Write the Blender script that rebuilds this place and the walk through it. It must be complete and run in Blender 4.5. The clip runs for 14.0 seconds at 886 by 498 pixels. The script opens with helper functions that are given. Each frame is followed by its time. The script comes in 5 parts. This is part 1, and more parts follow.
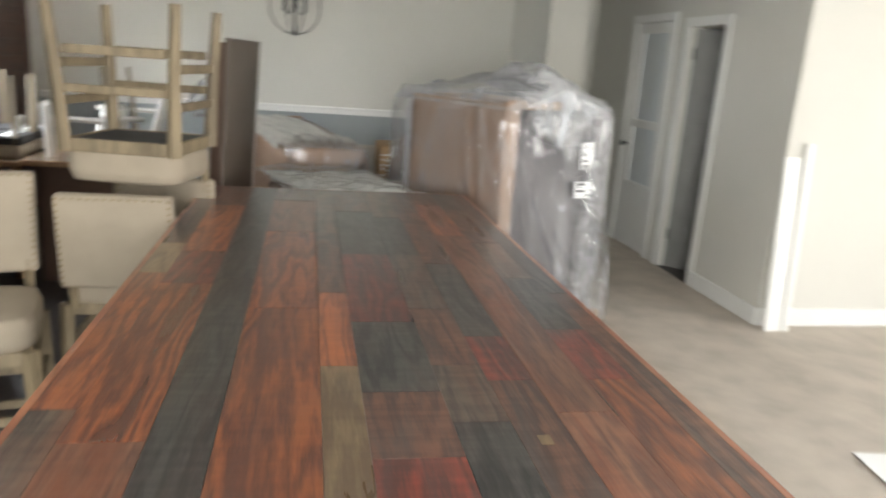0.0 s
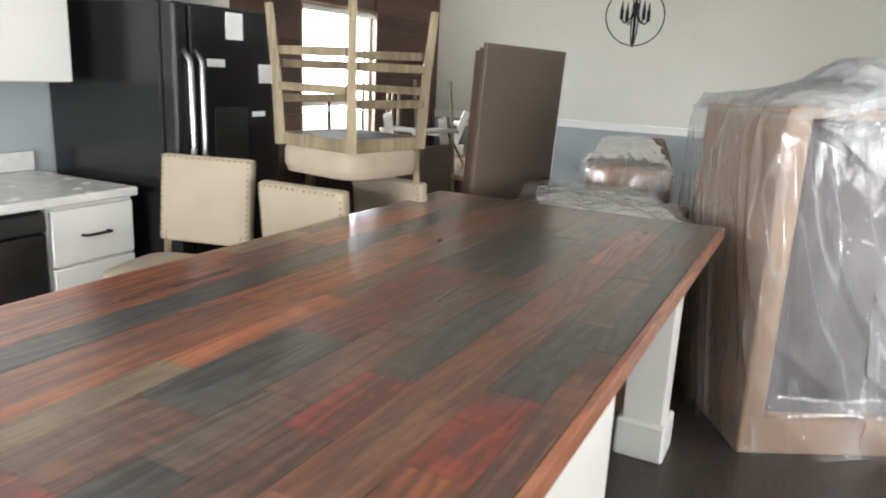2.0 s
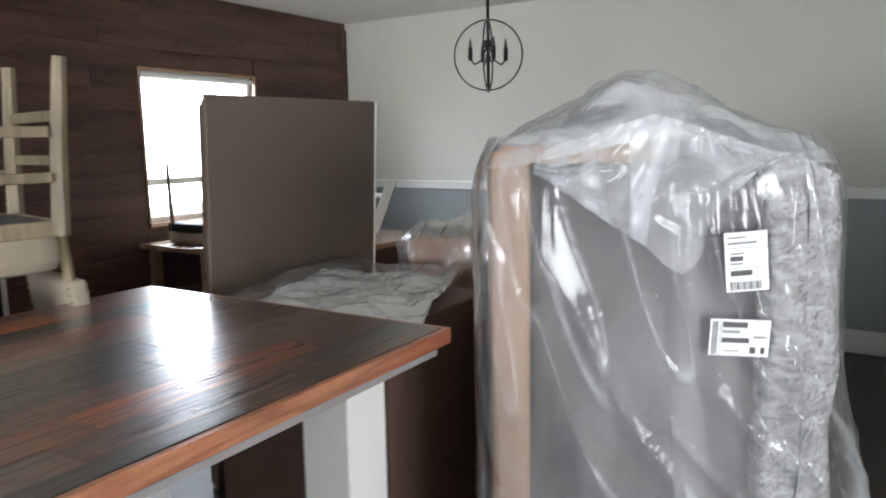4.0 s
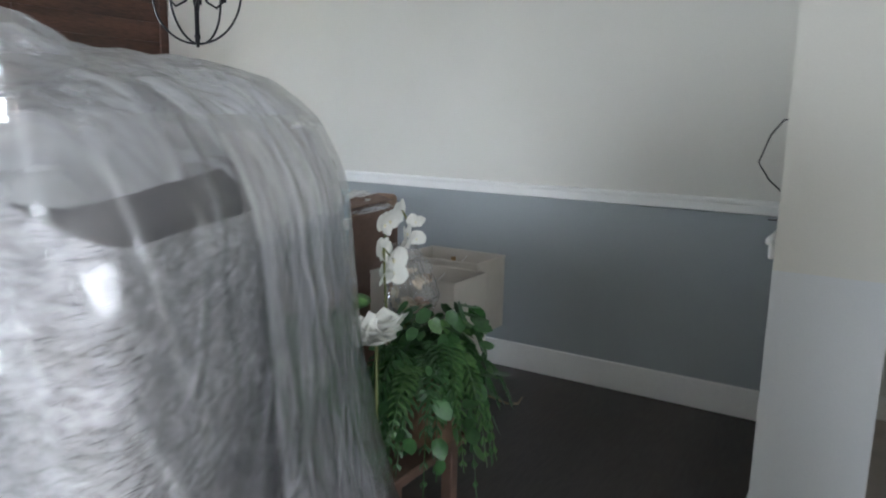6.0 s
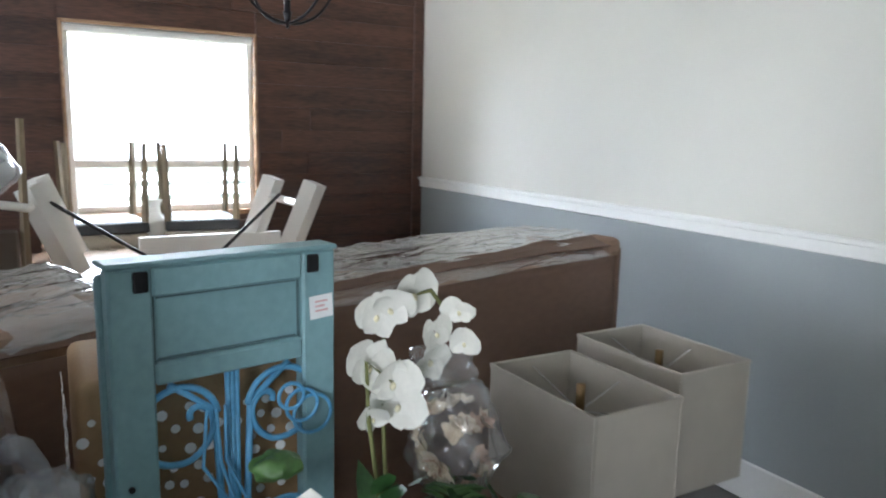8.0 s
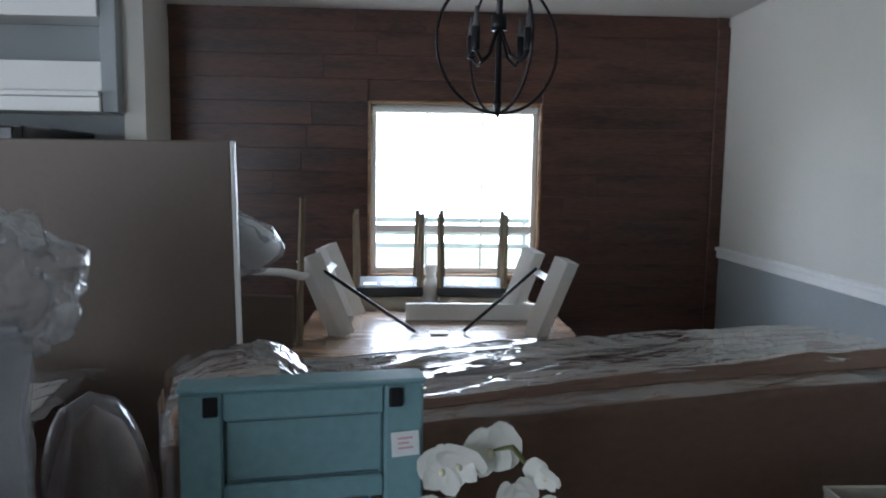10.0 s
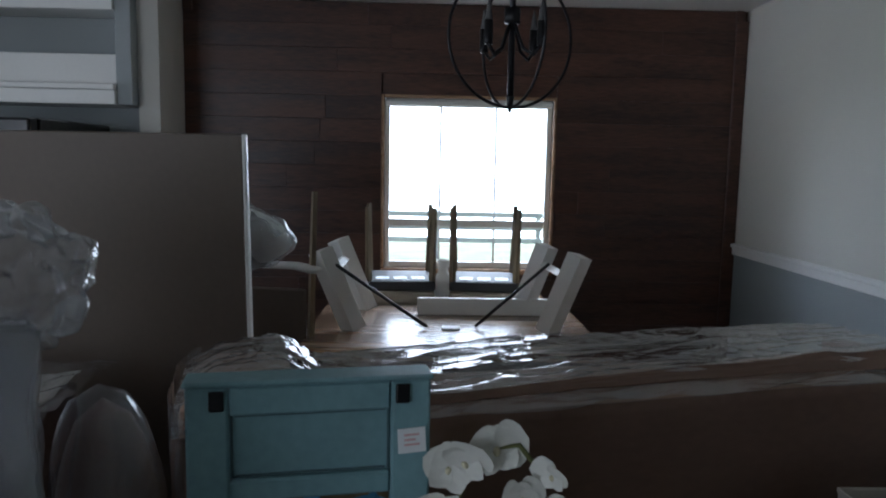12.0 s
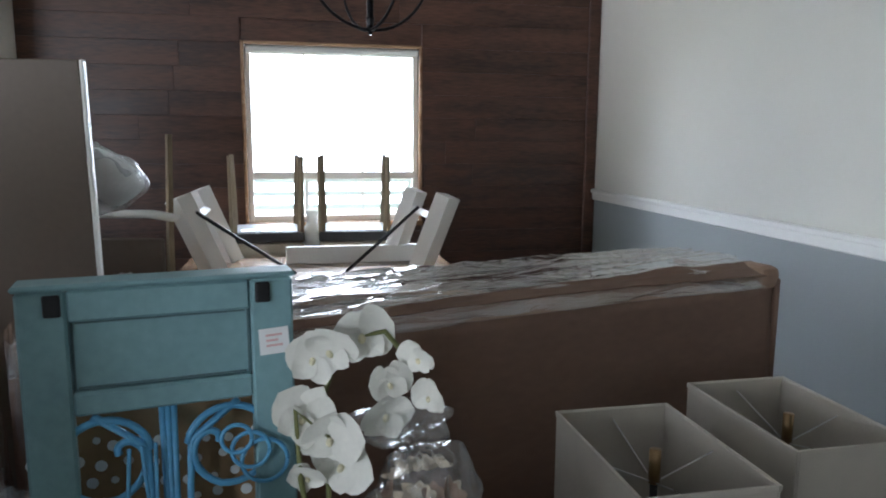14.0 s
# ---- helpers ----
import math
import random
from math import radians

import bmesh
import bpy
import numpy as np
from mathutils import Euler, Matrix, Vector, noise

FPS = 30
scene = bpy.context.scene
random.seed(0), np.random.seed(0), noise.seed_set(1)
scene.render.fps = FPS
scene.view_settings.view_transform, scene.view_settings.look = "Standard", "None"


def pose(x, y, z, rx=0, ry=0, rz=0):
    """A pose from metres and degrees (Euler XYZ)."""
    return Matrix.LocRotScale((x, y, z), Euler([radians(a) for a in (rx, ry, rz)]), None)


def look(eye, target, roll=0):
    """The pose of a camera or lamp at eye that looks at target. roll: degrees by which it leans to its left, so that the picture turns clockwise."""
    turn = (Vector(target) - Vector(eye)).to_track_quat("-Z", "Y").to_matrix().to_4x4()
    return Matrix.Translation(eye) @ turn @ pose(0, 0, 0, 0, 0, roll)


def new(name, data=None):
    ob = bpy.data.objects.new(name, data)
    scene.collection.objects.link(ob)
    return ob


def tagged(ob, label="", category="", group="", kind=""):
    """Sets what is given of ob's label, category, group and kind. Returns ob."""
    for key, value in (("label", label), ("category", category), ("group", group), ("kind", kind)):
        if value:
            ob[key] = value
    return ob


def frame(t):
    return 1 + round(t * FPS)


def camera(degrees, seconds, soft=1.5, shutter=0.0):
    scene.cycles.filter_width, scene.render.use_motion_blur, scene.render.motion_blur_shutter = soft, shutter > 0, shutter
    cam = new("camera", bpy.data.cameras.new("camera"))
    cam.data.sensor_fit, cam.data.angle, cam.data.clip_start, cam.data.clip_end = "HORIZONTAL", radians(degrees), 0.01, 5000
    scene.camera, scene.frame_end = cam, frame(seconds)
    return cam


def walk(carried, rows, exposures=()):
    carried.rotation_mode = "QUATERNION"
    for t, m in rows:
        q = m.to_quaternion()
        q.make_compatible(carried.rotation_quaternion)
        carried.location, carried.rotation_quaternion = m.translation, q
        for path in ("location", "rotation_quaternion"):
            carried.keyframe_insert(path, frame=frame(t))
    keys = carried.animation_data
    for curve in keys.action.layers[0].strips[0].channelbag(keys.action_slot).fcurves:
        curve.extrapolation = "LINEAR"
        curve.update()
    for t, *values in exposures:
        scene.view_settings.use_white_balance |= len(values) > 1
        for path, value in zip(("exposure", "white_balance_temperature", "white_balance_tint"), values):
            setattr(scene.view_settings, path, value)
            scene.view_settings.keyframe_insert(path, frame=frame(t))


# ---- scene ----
cam = camera(63.0, 14.0, soft=1.9, shutter=0.4)


PATH = [
    (0, (-0.775, -3.569, 1.551), (-0.403, -1.667, 1.056), 4.1),
    (0.5, (-0.41, -3.498, 1.462), (-0.543, -1.562, 0.978), 7.4),
    (1, (-0.126, -3.408, 1.43), (-0.339, -1.471, 0.98), 5.0),
    (1.5, (0.096, -3.309, 1.457), (-0.58, -1.492, 0.968), 4.3),
    (2, (0.292, -3.018, 1.462), (-0.582, -1.284, 0.984), 2.8),
    (2.5, (0.509, -2.781, 1.444), (-0.304, -1.003, 1.021), -1.3),
    (5, (1.176, -0.797, 1.377), (0.034, 0.824, 1.117), -0.2),
    (5.5, (1.261, -0.443, 1.34), (0.307, 1.273, 0.96), 1.1),
    (6, (1.46, -0.006, 1.425), (0.427, 1.668, 1.066), 1.3),
    (6.5, (1.372, 0.379, 1.371), (0.192, 1.96, 1.045), 1.4),
    (7, (1.364, 0.69, 1.392), (0.113, 2.21, 1.037), 0.4),
    (7.5, (1.329, 1.03, 1.39), (-0.158, 2.326, 1.058), 0.3),
    (8, (1.187, 1.29, 1.395), (-0.525, 2.272, 1.069), 1.3),
    (8.5, (1.126, 1.492, 1.432), (-0.688, 2.262, 1.09), 0.3),
    (9, (1.155, 1.675, 1.481), (-0.78, 2.036, 1.126), -0.7),
    (11.5, (1.141, 1.716, 1.536), (-0.851, 1.736, 1.351), 1.2),
    (12, (1.139, 1.717, 1.525), (-0.846, 1.776, 1.291), 1.1),
    (12.5, (1.13, 1.731, 1.481), (-0.85, 1.868, 1.23), 1.1),
    (13, (1.121, 1.733, 1.434), (-0.846, 1.983, 1.173), 1.2),
    (13.5, (1.114, 1.732, 1.411), (-0.825, 2.092, 1.078), 1.0),
    (14, (1.132, 1.739, 1.4), (-0.803, 2.142, 1.092), 0.4),
]
walk(cam, [(t, look(eye, target, roll)) for t, eye, target, roll in PATH],
     [(0, 0.4, 6400, 10), (0.5, 0.6, 6500, 10), (2.0, 0.75, 6200, 10), (2.7, 0.75, 6000, 10), (5, 0.2, 5800, 10), (5.5, 0.2, 5600, 10), (6.0, 0.55, 5650, 10), (6.5, 0.55, 5700, 10), (7.5, 0.92, 5700, 10), (8.0, 1.02, 5700, 10), (8.5, 1.0, 5700, 10), (9.2, 0.65, 5500, 10), (11.3, -0.9, 5300, 10), (12.5, -0.9, 5400, 10), (13.3, -0.2, 5600, 10), (14, 0.4, 5600, 10)])

# ---- world, sun and large lights ----
world = bpy.data.worlds.new("world")
scene.world = world
world.use_nodes = True
wn = world.node_tree
sky = wn.nodes.new("ShaderNodeTexSky")
sky.sky_type, sky.sun_disc = "NISHITA", False
sky.sun_elevation, sky.sun_rotation = radians(48), radians(200)
wn.links.new(sky.outputs["Color"], wn.nodes["Background"].inputs["Color"])
wn.nodes["Background"].inputs["Strength"].default_value = 0.15

sun = new("sun", bpy.data.lights.new("sun", "SUN"))
sun.data.energy, sun.data.angle, sun.data.color = 2.5, radians(12), (1, 0.96, 0.9)
sun.matrix_world = look((0, 0, 10), (4.0, 6.0, 0))


def window_lamp(name, eye, target, w, h, watts, colour=(1, 0.98, 0.95)):
    lamp = new(name, bpy.data.lights.new(name, "AREA"))
    lamp.data.shape, lamp.data.size, lamp.data.size_y = "RECTANGLE", w, h
    lamp.data.energy, lamp.data.color = watts, colour
    lamp.matrix_world = look(eye, target)
    return lamp


window_lamp("dining_daylight", (-4.3, 1.98, 2.75), (-2.4, 1.98, 0.9), 1.6, 0.9, 140, (0.93, 0.97, 1))
window_lamp("living_daylight_east", (4.94, -2.6, 1.35), (0, -2.6, 1.3), 2.6, 1.5, 120)
window_lamp("kitchen_daylight_south", (-0.9, -5.94, 1.45), (-0.9, 0, 1.3), 1.9, 1.3, 170)

# ---- materials ----


def mat(name, colour, rough=0.6, metal=0.0, vary=0.12, scale=6.0, fine=90.0, bump=0.1, stretch=(1, 1, 1), coat=0.0, second=None, random_hue=0.0):
    """Principled surface with broad stains and fine grain in world-sized noise."""
    m = bpy.data.materials.new(name)
    m.use_nodes = True
    nt = m.node_tree
    b = nt.nodes["Principled BSDF"]
    b.inputs["Metallic"].default_value = metal
    b.inputs["Coat Weight"].default_value = coat
    tc = nt.nodes.new("ShaderNodeTexCoord")
    mp = nt.nodes.new("ShaderNodeMapping")
    mp.inputs["Scale"].default_value = stretch
    nt.links.new(tc.outputs["Object"], mp.inputs["Vector"])
    n1, n2 = nt.nodes.new("ShaderNodeTexNoise"), nt.nodes.new("ShaderNodeTexNoise")
    n1.inputs["Scale"].default_value, n1.inputs["Detail"].default_value = scale, 4
    n2.inputs["Scale"].default_value, n2.inputs["Detail"].default_value = fine, 3
    for n in (n1, n2):
        nt.links.new(mp.outputs["Vector"], n.inputs["Vector"])
    mix = nt.nodes.new("ShaderNodeMath")
    mix.operation = "MULTIPLY_ADD"
    mix.inputs[1].default_value = 0.6
    nt.links.new(n1.outputs["Fac"], mix.inputs[0])
    half = nt.nodes.new("ShaderNodeMath")
    half.operation = "MULTIPLY"
    half.inputs[1].default_value = 0.4
    nt.links.new(n2.outputs["Fac"], half.inputs[0])
    nt.links.new(half.outputs[0], mix.inputs[2])
    ramp = nt.nodes.new("ShaderNodeValToRGB")
    low = [c * (1 - vary) for c in colour] if second is None else second
    high = [min(1, c * (1 + vary)) for c in colour]
    ramp.color_ramp.elements[0].position, ramp.color_ramp.elements[1].position = 0.34, 0.66
    ramp.color_ramp.elements[0].color = (*low, 1)
    ramp.color_ramp.elements[1].color = (*high, 1)
    nt.links.new(mix.outputs[0], ramp.inputs["Fac"])
    out = ramp.outputs["Color"]
    if random_hue:
        info = nt.nodes.new("ShaderNodeObjectInfo")
        hsv = nt.nodes.new("ShaderNodeHueSaturation")
        rng = nt.nodes.new("ShaderNodeMapRange")
        rng.inputs["To Min"].default_value, rng.inputs["To Max"].default_value = 1 - random_hue, 1 + random_hue
        nt.links.new(info.outputs["Random"], rng.inputs["Value"])
        nt.links.new(rng.outputs[0], hsv.inputs["Value"])
        nt.links.new(out, hsv.inputs["Color"])
        out = hsv.outputs["Color"]
    nt.links.new(out, b.inputs["Base Color"])
    rr = nt.nodes.new("ShaderNodeMapRange")
    rr.inputs["To Min"].default_value, rr.inputs["To Max"].default_value = max(0.02, rough - 0.08), min(1, rough + 0.08)
    nt.links.new(n1.outputs["Fac"], rr.inputs["Value"])
    nt.links.new(rr.outputs[0], b.inputs["Roughness"])
    if bump:
        bp = nt.nodes.new("ShaderNodeBump")
        bp.inputs["Strength"].default_value, bp.inputs["Distance"].default_value = bump, 0.01
        nt.links.new(mix.outputs[0], bp.inputs["Height"])
        nt.links.new(bp.outputs["Normal"], b.inputs["Normal"])
    return m


def wood(name, light, dark, rough=0.4, axis="y", rings=5.0, coat=0.0, random_hue=0.0, bump=0.15, figure=0.07, span=(0.37, 0.62), stain=None, saw=0.0):
    """Sawn timber with long grain along one axis, cathedral figure and knots."""
    m = bpy.data.materials.new(name)
    m.use_nodes = True
    nt = m.node_tree
    b = nt.nodes["Principled BSDF"]
    b.inputs["Coat Weight"].default_value = coat
    b.inputs["Coat Roughness"].default_value = 0.26
    tc, mp = nt.nodes.new("ShaderNodeTexCoord"), nt.nodes.new("ShaderNodeMapping")
    mp.inputs["Scale"].default_value = {"x": (0.12, 1, 1), "y": (1, 0.12, 1), "z": (1, 1, 0.12)}[axis]
    info = nt.nodes.new("ShaderNodeObjectInfo")
    shift = nt.nodes.new("ShaderNodeMath")
    shift.operation = "MULTIPLY"
    shift.inputs[1].default_value = 37.0
    nt.links.new(info.outputs["Random"], shift.inputs[0])
    nt.links.new(shift.outputs[0], mp.inputs["Location"])
    nt.links.new(tc.outputs["Object"], mp.inputs["Vector"])
    warp = nt.nodes.new("ShaderNodeTexNoise")
    warp.inputs["Scale"].default_value, warp.inputs["Detail"].default_value = rings, 2
    nt.links.new(mp.outputs["Vector"], warp.inputs["Vector"])
    wave = nt.nodes.new("ShaderNodeMath")
    wave.operation = "MULTIPLY"
    wave.inputs[1].default_value = 55.0
    nt.links.new(warp.outputs["Fac"], wave.inputs[0])
    sine = nt.nodes.new("ShaderNodeMath")
    sine.operation = "SINE"
    nt.links.new(wave.outputs[0], sine.inputs[0])
    fine = nt.nodes.new("ShaderNodeTexNoise")
    fine.inputs["Scale"].default_value, fine.inputs["Detail"].default_value = 130, 4
    nt.links.new(mp.outputs["Vector"], fine.inputs["Vector"])
    broad = nt.nodes.new("ShaderNodeTexNoise")
    broad.inputs["Scale"].default_value, broad.inputs["Detail"].default_value = 9, 5
    nt.links.new(mp.outputs["Vector"], broad.inputs["Vector"])
    a = nt.nodes.new("ShaderNodeMath")
    a.operation = "MULTIPLY_ADD"
    a.inputs[1].default_value = figure
    nt.links.new(sine.outputs[0], a.inputs[0])
    c = nt.nodes.new("ShaderNodeMath")
    c.operation = "MULTIPLY_ADD"
    c.inputs[1].default_value = 0.45
    nt.links.new(fine.outputs["Fac"], c.inputs[0])
    d = nt.nodes.new("ShaderNodeMath")
    d.operation = "MULTIPLY"
    d.inputs[1].default_value = 0.55
    nt.links.new(broad.outputs["Fac"], d.inputs[0])
    nt.links.new(d.outputs[0], c.inputs[2])
    nt.links.new(c.outputs[0], a.inputs[2])
    ramp = nt.nodes.new("ShaderNodeValToRGB")
    ramp.color_ramp.elements[0].position, ramp.color_ramp.elements[1].position = span
    ramp.color_ramp.elements[0].color, ramp.color_ramp.elements[1].color = (*dark, 1), (*light, 1)
    nt.links.new(a.outputs[0], ramp.inputs["Fac"])
    hsv, rng = nt.nodes.new("ShaderNodeHueSaturation"), nt.nodes.new("ShaderNodeMapRange")
    rng.inputs["To Min"].default_value, rng.inputs["To Max"].default_value = 1 - random_hue, 1 + random_hue
    nt.links.new(info.outputs["Random"], rng.inputs["Value"])
    nt.links.new(rng.outputs[0], hsv.inputs["Value"])
    tone = ramp.outputs["Color"]
    if stain:   # old paint and weathering left in drawn-out patches, with sparse dark nail marks
        blot, mask, mixer = nt.nodes.new("ShaderNodeTexNoise"), nt.nodes.new("ShaderNodeMapRange"), nt.nodes.new("ShaderNodeMixRGB")
        blot.inputs["Scale"].default_value, blot.inputs["Detail"].default_value, blot.inputs["Distortion"].default_value = 7.0, 6, 0.6
        squash = nt.nodes.new("ShaderNodeMapping")
        squash.inputs["Scale"].default_value = (2.2, 2.6, 1)
        nt.links.new(mp.outputs["Vector"], squash.inputs["Vector"])
        nt.links.new(squash.outputs["Vector"], blot.inputs["Vector"])
        mask.inputs["From Min"].default_value, mask.inputs["From Max"].default_value = 0.46, 0.68
        mask.inputs["To Max"].default_value = stain[1]
        nt.links.new(blot.outputs["Fac"], mask.inputs["Value"])
        nt.links.new(mask.outputs[0], mixer.inputs["Fac"])
        nt.links.new(tone, mixer.inputs["Color1"])
        mixer.inputs["Color2"].default_value = (*stain[0], 1)
        tone = mixer.outputs["Color"]
    if saw:   # marks of the saw across the grain
        across, marks, lines = nt.nodes.new("ShaderNodeMapping"), nt.nodes.new("ShaderNodeTexNoise"), nt.nodes.new("ShaderNodeMapRange")
        across.inputs["Scale"].default_value = (7, 48, 4)
        across.inputs["Rotation"].default_value = (0, 0, radians(6))
        marks.inputs["Scale"].default_value, marks.inputs["Detail"].default_value = 1.0, 2
        nt.links.new(tc.outputs["Object"], across.inputs["Vector"])
        nt.links.new(across.outputs["Vector"], marks.inputs["Vector"])
        lines.inputs["From Min"].default_value, lines.inputs["From Max"].default_value = 0.4, 0.62
        lines.inputs["To Min"].default_value, lines.inputs["To Max"].default_value = 1 - saw * 0.6, 1 + saw * 0.4
        nt.links.new(marks.outputs["Fac"], lines.inputs["Value"])
        lit = nt.nodes.new("ShaderNodeHueSaturation")
        nt.links.new(lines.outputs[0], lit.inputs["Value"])
        nt.links.new(tone, lit.inputs["Color"])
        tone = lit.outputs["Color"]
    nt.links.new(tone, hsv.inputs["Color"])
    nt.links.new(hsv.outputs["Color"], b.inputs["Base Color"])
    rr = nt.nodes.new("ShaderNodeMapRange")
    rr.inputs["To Min"].default_value, rr.inputs["To Max"].default_value = rough - 0.1, rough + 0.12
    nt.links.new(broad.outputs["Fac"], rr.inputs["Value"])
    nt.links.new(rr.outputs[0], b.inputs["Roughness"])
    bp = nt.nodes.new("ShaderNodeBump")
    bp.inputs["Strength"].default_value, bp.inputs["Distance"].default_value = bump, 0.006
    nt.links.new(a.outputs[0], bp.inputs["Height"])
    nt.links.new(bp.outputs["Normal"], b.inputs["Normal"])
    return m


def film(name, haze=(0.03, 0.22), rough=0.1, gloss=1.6, cell=0.0, crinkle=14.0, lift=0.5, tint=(0.85, 0.87, 0.9), stretch=(1, 1, 1), fold=0.0, slant=-18.0, milkfold=0.35):
    """Thin packing film: clear, milky in the folds, with a sharp gloss; cell gives it the dots of bubble wrap."""
    m = bpy.data.materials.new(name)
    m.use_nodes = True
    nt = m.node_tree
    nt.nodes.remove(nt.nodes["Principled BSDF"])
    tc = nt.nodes.new("ShaderNodeTexCoord")
    n1, n2 = nt.nodes.new("ShaderNodeTexNoise"), nt.nodes.new("ShaderNodeTexNoise")
    n1.inputs["Scale"].default_value, n1.inputs["Detail"].default_value, n1.inputs["Distortion"].default_value = crinkle * 0.35, 5, 1.0
    n2.inputs["Scale"].default_value, n2.inputs["Detail"].default_value, n2.inputs["Distortion"].default_value = crinkle, 3, 1.6
    bp = nt.nodes.new("ShaderNodeBump")
    bp.inputs["Distance"].default_value, bp.inputs["Strength"].default_value = 0.02, lift
    mp = nt.nodes.new("ShaderNodeMapping")
    mp.inputs["Scale"].default_value = stretch
    nt.links.new(tc.outputs["Object"], mp.inputs["Vector"])
    for n in (n1, n2):
        nt.links.new(mp.outputs["Vector"], n.inputs["Vector"])
    if cell:
        v = nt.nodes.new("ShaderNodeTexVoronoi")
        v.inputs["Scale"].default_value = cell
        nt.links.new(tc.outputs["Object"], v.inputs["Vector"])
        both = nt.nodes.new("ShaderNodeMath")
        both.operation = "MULTIPLY_ADD"
        both.inputs[1].default_value = 0.25
        nt.links.new(v.outputs["Distance"], both.inputs[0])
        nt.links.new(n2.outputs["Fac"], both.inputs[2])
        nt.links.new(both.outputs[0], bp.inputs["Height"])
    else:
        nt.links.new(n2.outputs["Fac"], bp.inputs["Height"])
    rng = nt.nodes.new("ShaderNodeMapRange")
    rng.inputs["From Min"].default_value, rng.inputs["From Max"].default_value = 0.44, 0.72
    rng.inputs["To Min"].default_value, rng.inputs["To Max"].default_value = haze
    nt.links.new(n1.outputs["Fac"], rng.inputs["Value"])
    if fold:   # long sharp creases that run slantwise down the film
        slope = nt.nodes.new("ShaderNodeMapping")
        slope.vector_type = "TEXTURE"
        slope.inputs["Rotation"].default_value = (0, radians(slant), 0)
        slope.inputs["Scale"].default_value = (1, 1, 9)
        n3, crease = nt.nodes.new("ShaderNodeTexNoise"), nt.nodes.new("ShaderNodeMapRange")
        n3.inputs["Scale"].default_value, n3.inputs["Detail"].default_value, n3.inputs["Distortion"].default_value = 9.0, 0.6, 0.12
        mid, size = nt.nodes.new("ShaderNodeMath"), nt.nodes.new("ShaderNodeMath")
        mid.operation, size.operation = "SUBTRACT", "ABSOLUTE"
        mid.inputs[1].default_value = 0.5
        crease.interpolation_type = "SMOOTHSTEP"
        crease.inputs["From Min"].default_value, crease.inputs["From Max"].default_value = 0.0, 0.035
        crease.inputs["To Min"].default_value, crease.inputs["To Max"].default_value = 1.0, 0.0
        nt.links.new(tc.outputs["Object"], slope.inputs["Vector"])
        nt.links.new(slope.outputs["Vector"], n3.inputs["Vector"])
        nt.links.new(n3.outputs["Fac"], mid.inputs[0])
        nt.links.new(mid.outputs[0], size.inputs[0])
        nt.links.new(size.outputs[0], crease.inputs["Value"])
        rise, cloud = nt.nodes.new("ShaderNodeMath"), nt.nodes.new("ShaderNodeMath")
        rise.operation = cloud.operation = "MULTIPLY_ADD"
        cloud.use_clamp = True
        rise.inputs[1].default_value, cloud.inputs[1].default_value = fold, milkfold
        nt.links.new(crease.outputs[0], rise.inputs[0])
        nt.links.new(crease.outputs[0], cloud.inputs[0])
        nt.links.new(n2.outputs["Fac"], rise.inputs[2])
        nt.links.new(rng.outputs[0], cloud.inputs[2])
        nt.links.new(rise.outputs[0], bp.inputs["Height"])
    clear, milk, shine = nt.nodes.new("ShaderNodeBsdfTransparent"), nt.nodes.new("ShaderNodeBsdfDiffuse"), nt.nodes.new("ShaderNodeBsdfGlossy")
    milk.inputs["Color"].default_value = (*tint, 1)
    shine.inputs["Roughness"].default_value = rough
    edge = nt.nodes.new("ShaderNodeLayerWeight")
    edge.inputs["Blend"].default_value = 0.5
    steep = nt.nodes.new("ShaderNodeMath")
    steep.operation = "POWER"
    steep.inputs[1].default_value = 3.5
    much = nt.nodes.new("ShaderNodeMath")
    much.operation, much.use_clamp = "MULTIPLY_ADD", True
    much.inputs[1].default_value, much.inputs[2].default_value = 0.5 * gloss, 0.045 * gloss
    for n in (milk, shine, edge):
        nt.links.new(bp.outputs["Normal"], n.inputs["Normal"])
    nt.links.new(edge.outputs["Facing"], steep.inputs[0])
    nt.links.new(steep.outputs[0], much.inputs[0])
    m1, m2 = nt.nodes.new("ShaderNodeMixShader"), nt.nodes.new("ShaderNodeMixShader")
    nt.links.new(cloud.outputs[0] if fold else rng.outputs[0], m1.inputs[0])
    nt.links.new(clear.outputs[0], m1.inputs[1])
    nt.links.new(milk.outputs[0], m1.inputs[2])
    nt.links.new(much.outputs[0], m2.inputs[0])
    nt.links.new(m1.outputs[0], m2.inputs[1])
    nt.links.new(shine.outputs[0], m2.inputs[2])
    nt.links.new(m2.outputs[0], nt.nodes["Material Output"].inputs["Surface"])
    return m


CREAM = mat("cream_wall_paint", (0.64, 0.63, 0.575), 0.75, vary=0.03, scale=1.5, fine=140, bump=0.08)
GREYPAINT = mat("grey_wall_paint", (0.335, 0.366, 0.37), 0.65, vary=0.04, scale=1.5, fine=140, bump=0.08)
WHITE = mat("white_trim_paint", (0.8, 0.8, 0.77), 0.4, vary=0.03, scale=3, fine=60, bump=0.03)
CEIL = mat("ceiling_paint", (0.8, 0.8, 0.78), 0.85, vary=0.03, scale=2, fine=160, bump=0.15)
DARKFLOOR = mat("dark_floor_boards", (0.048, 0.04, 0.035), 0.42, vary=0.45, scale=3, fine=60, bump=0.06, stretch=(1, 0.15, 1))
CARPET = mat("beige_carpet_pile", (0.47, 0.42, 0.36), 0.95, vary=0.18, scale=4, fine=260, bump=0.6)
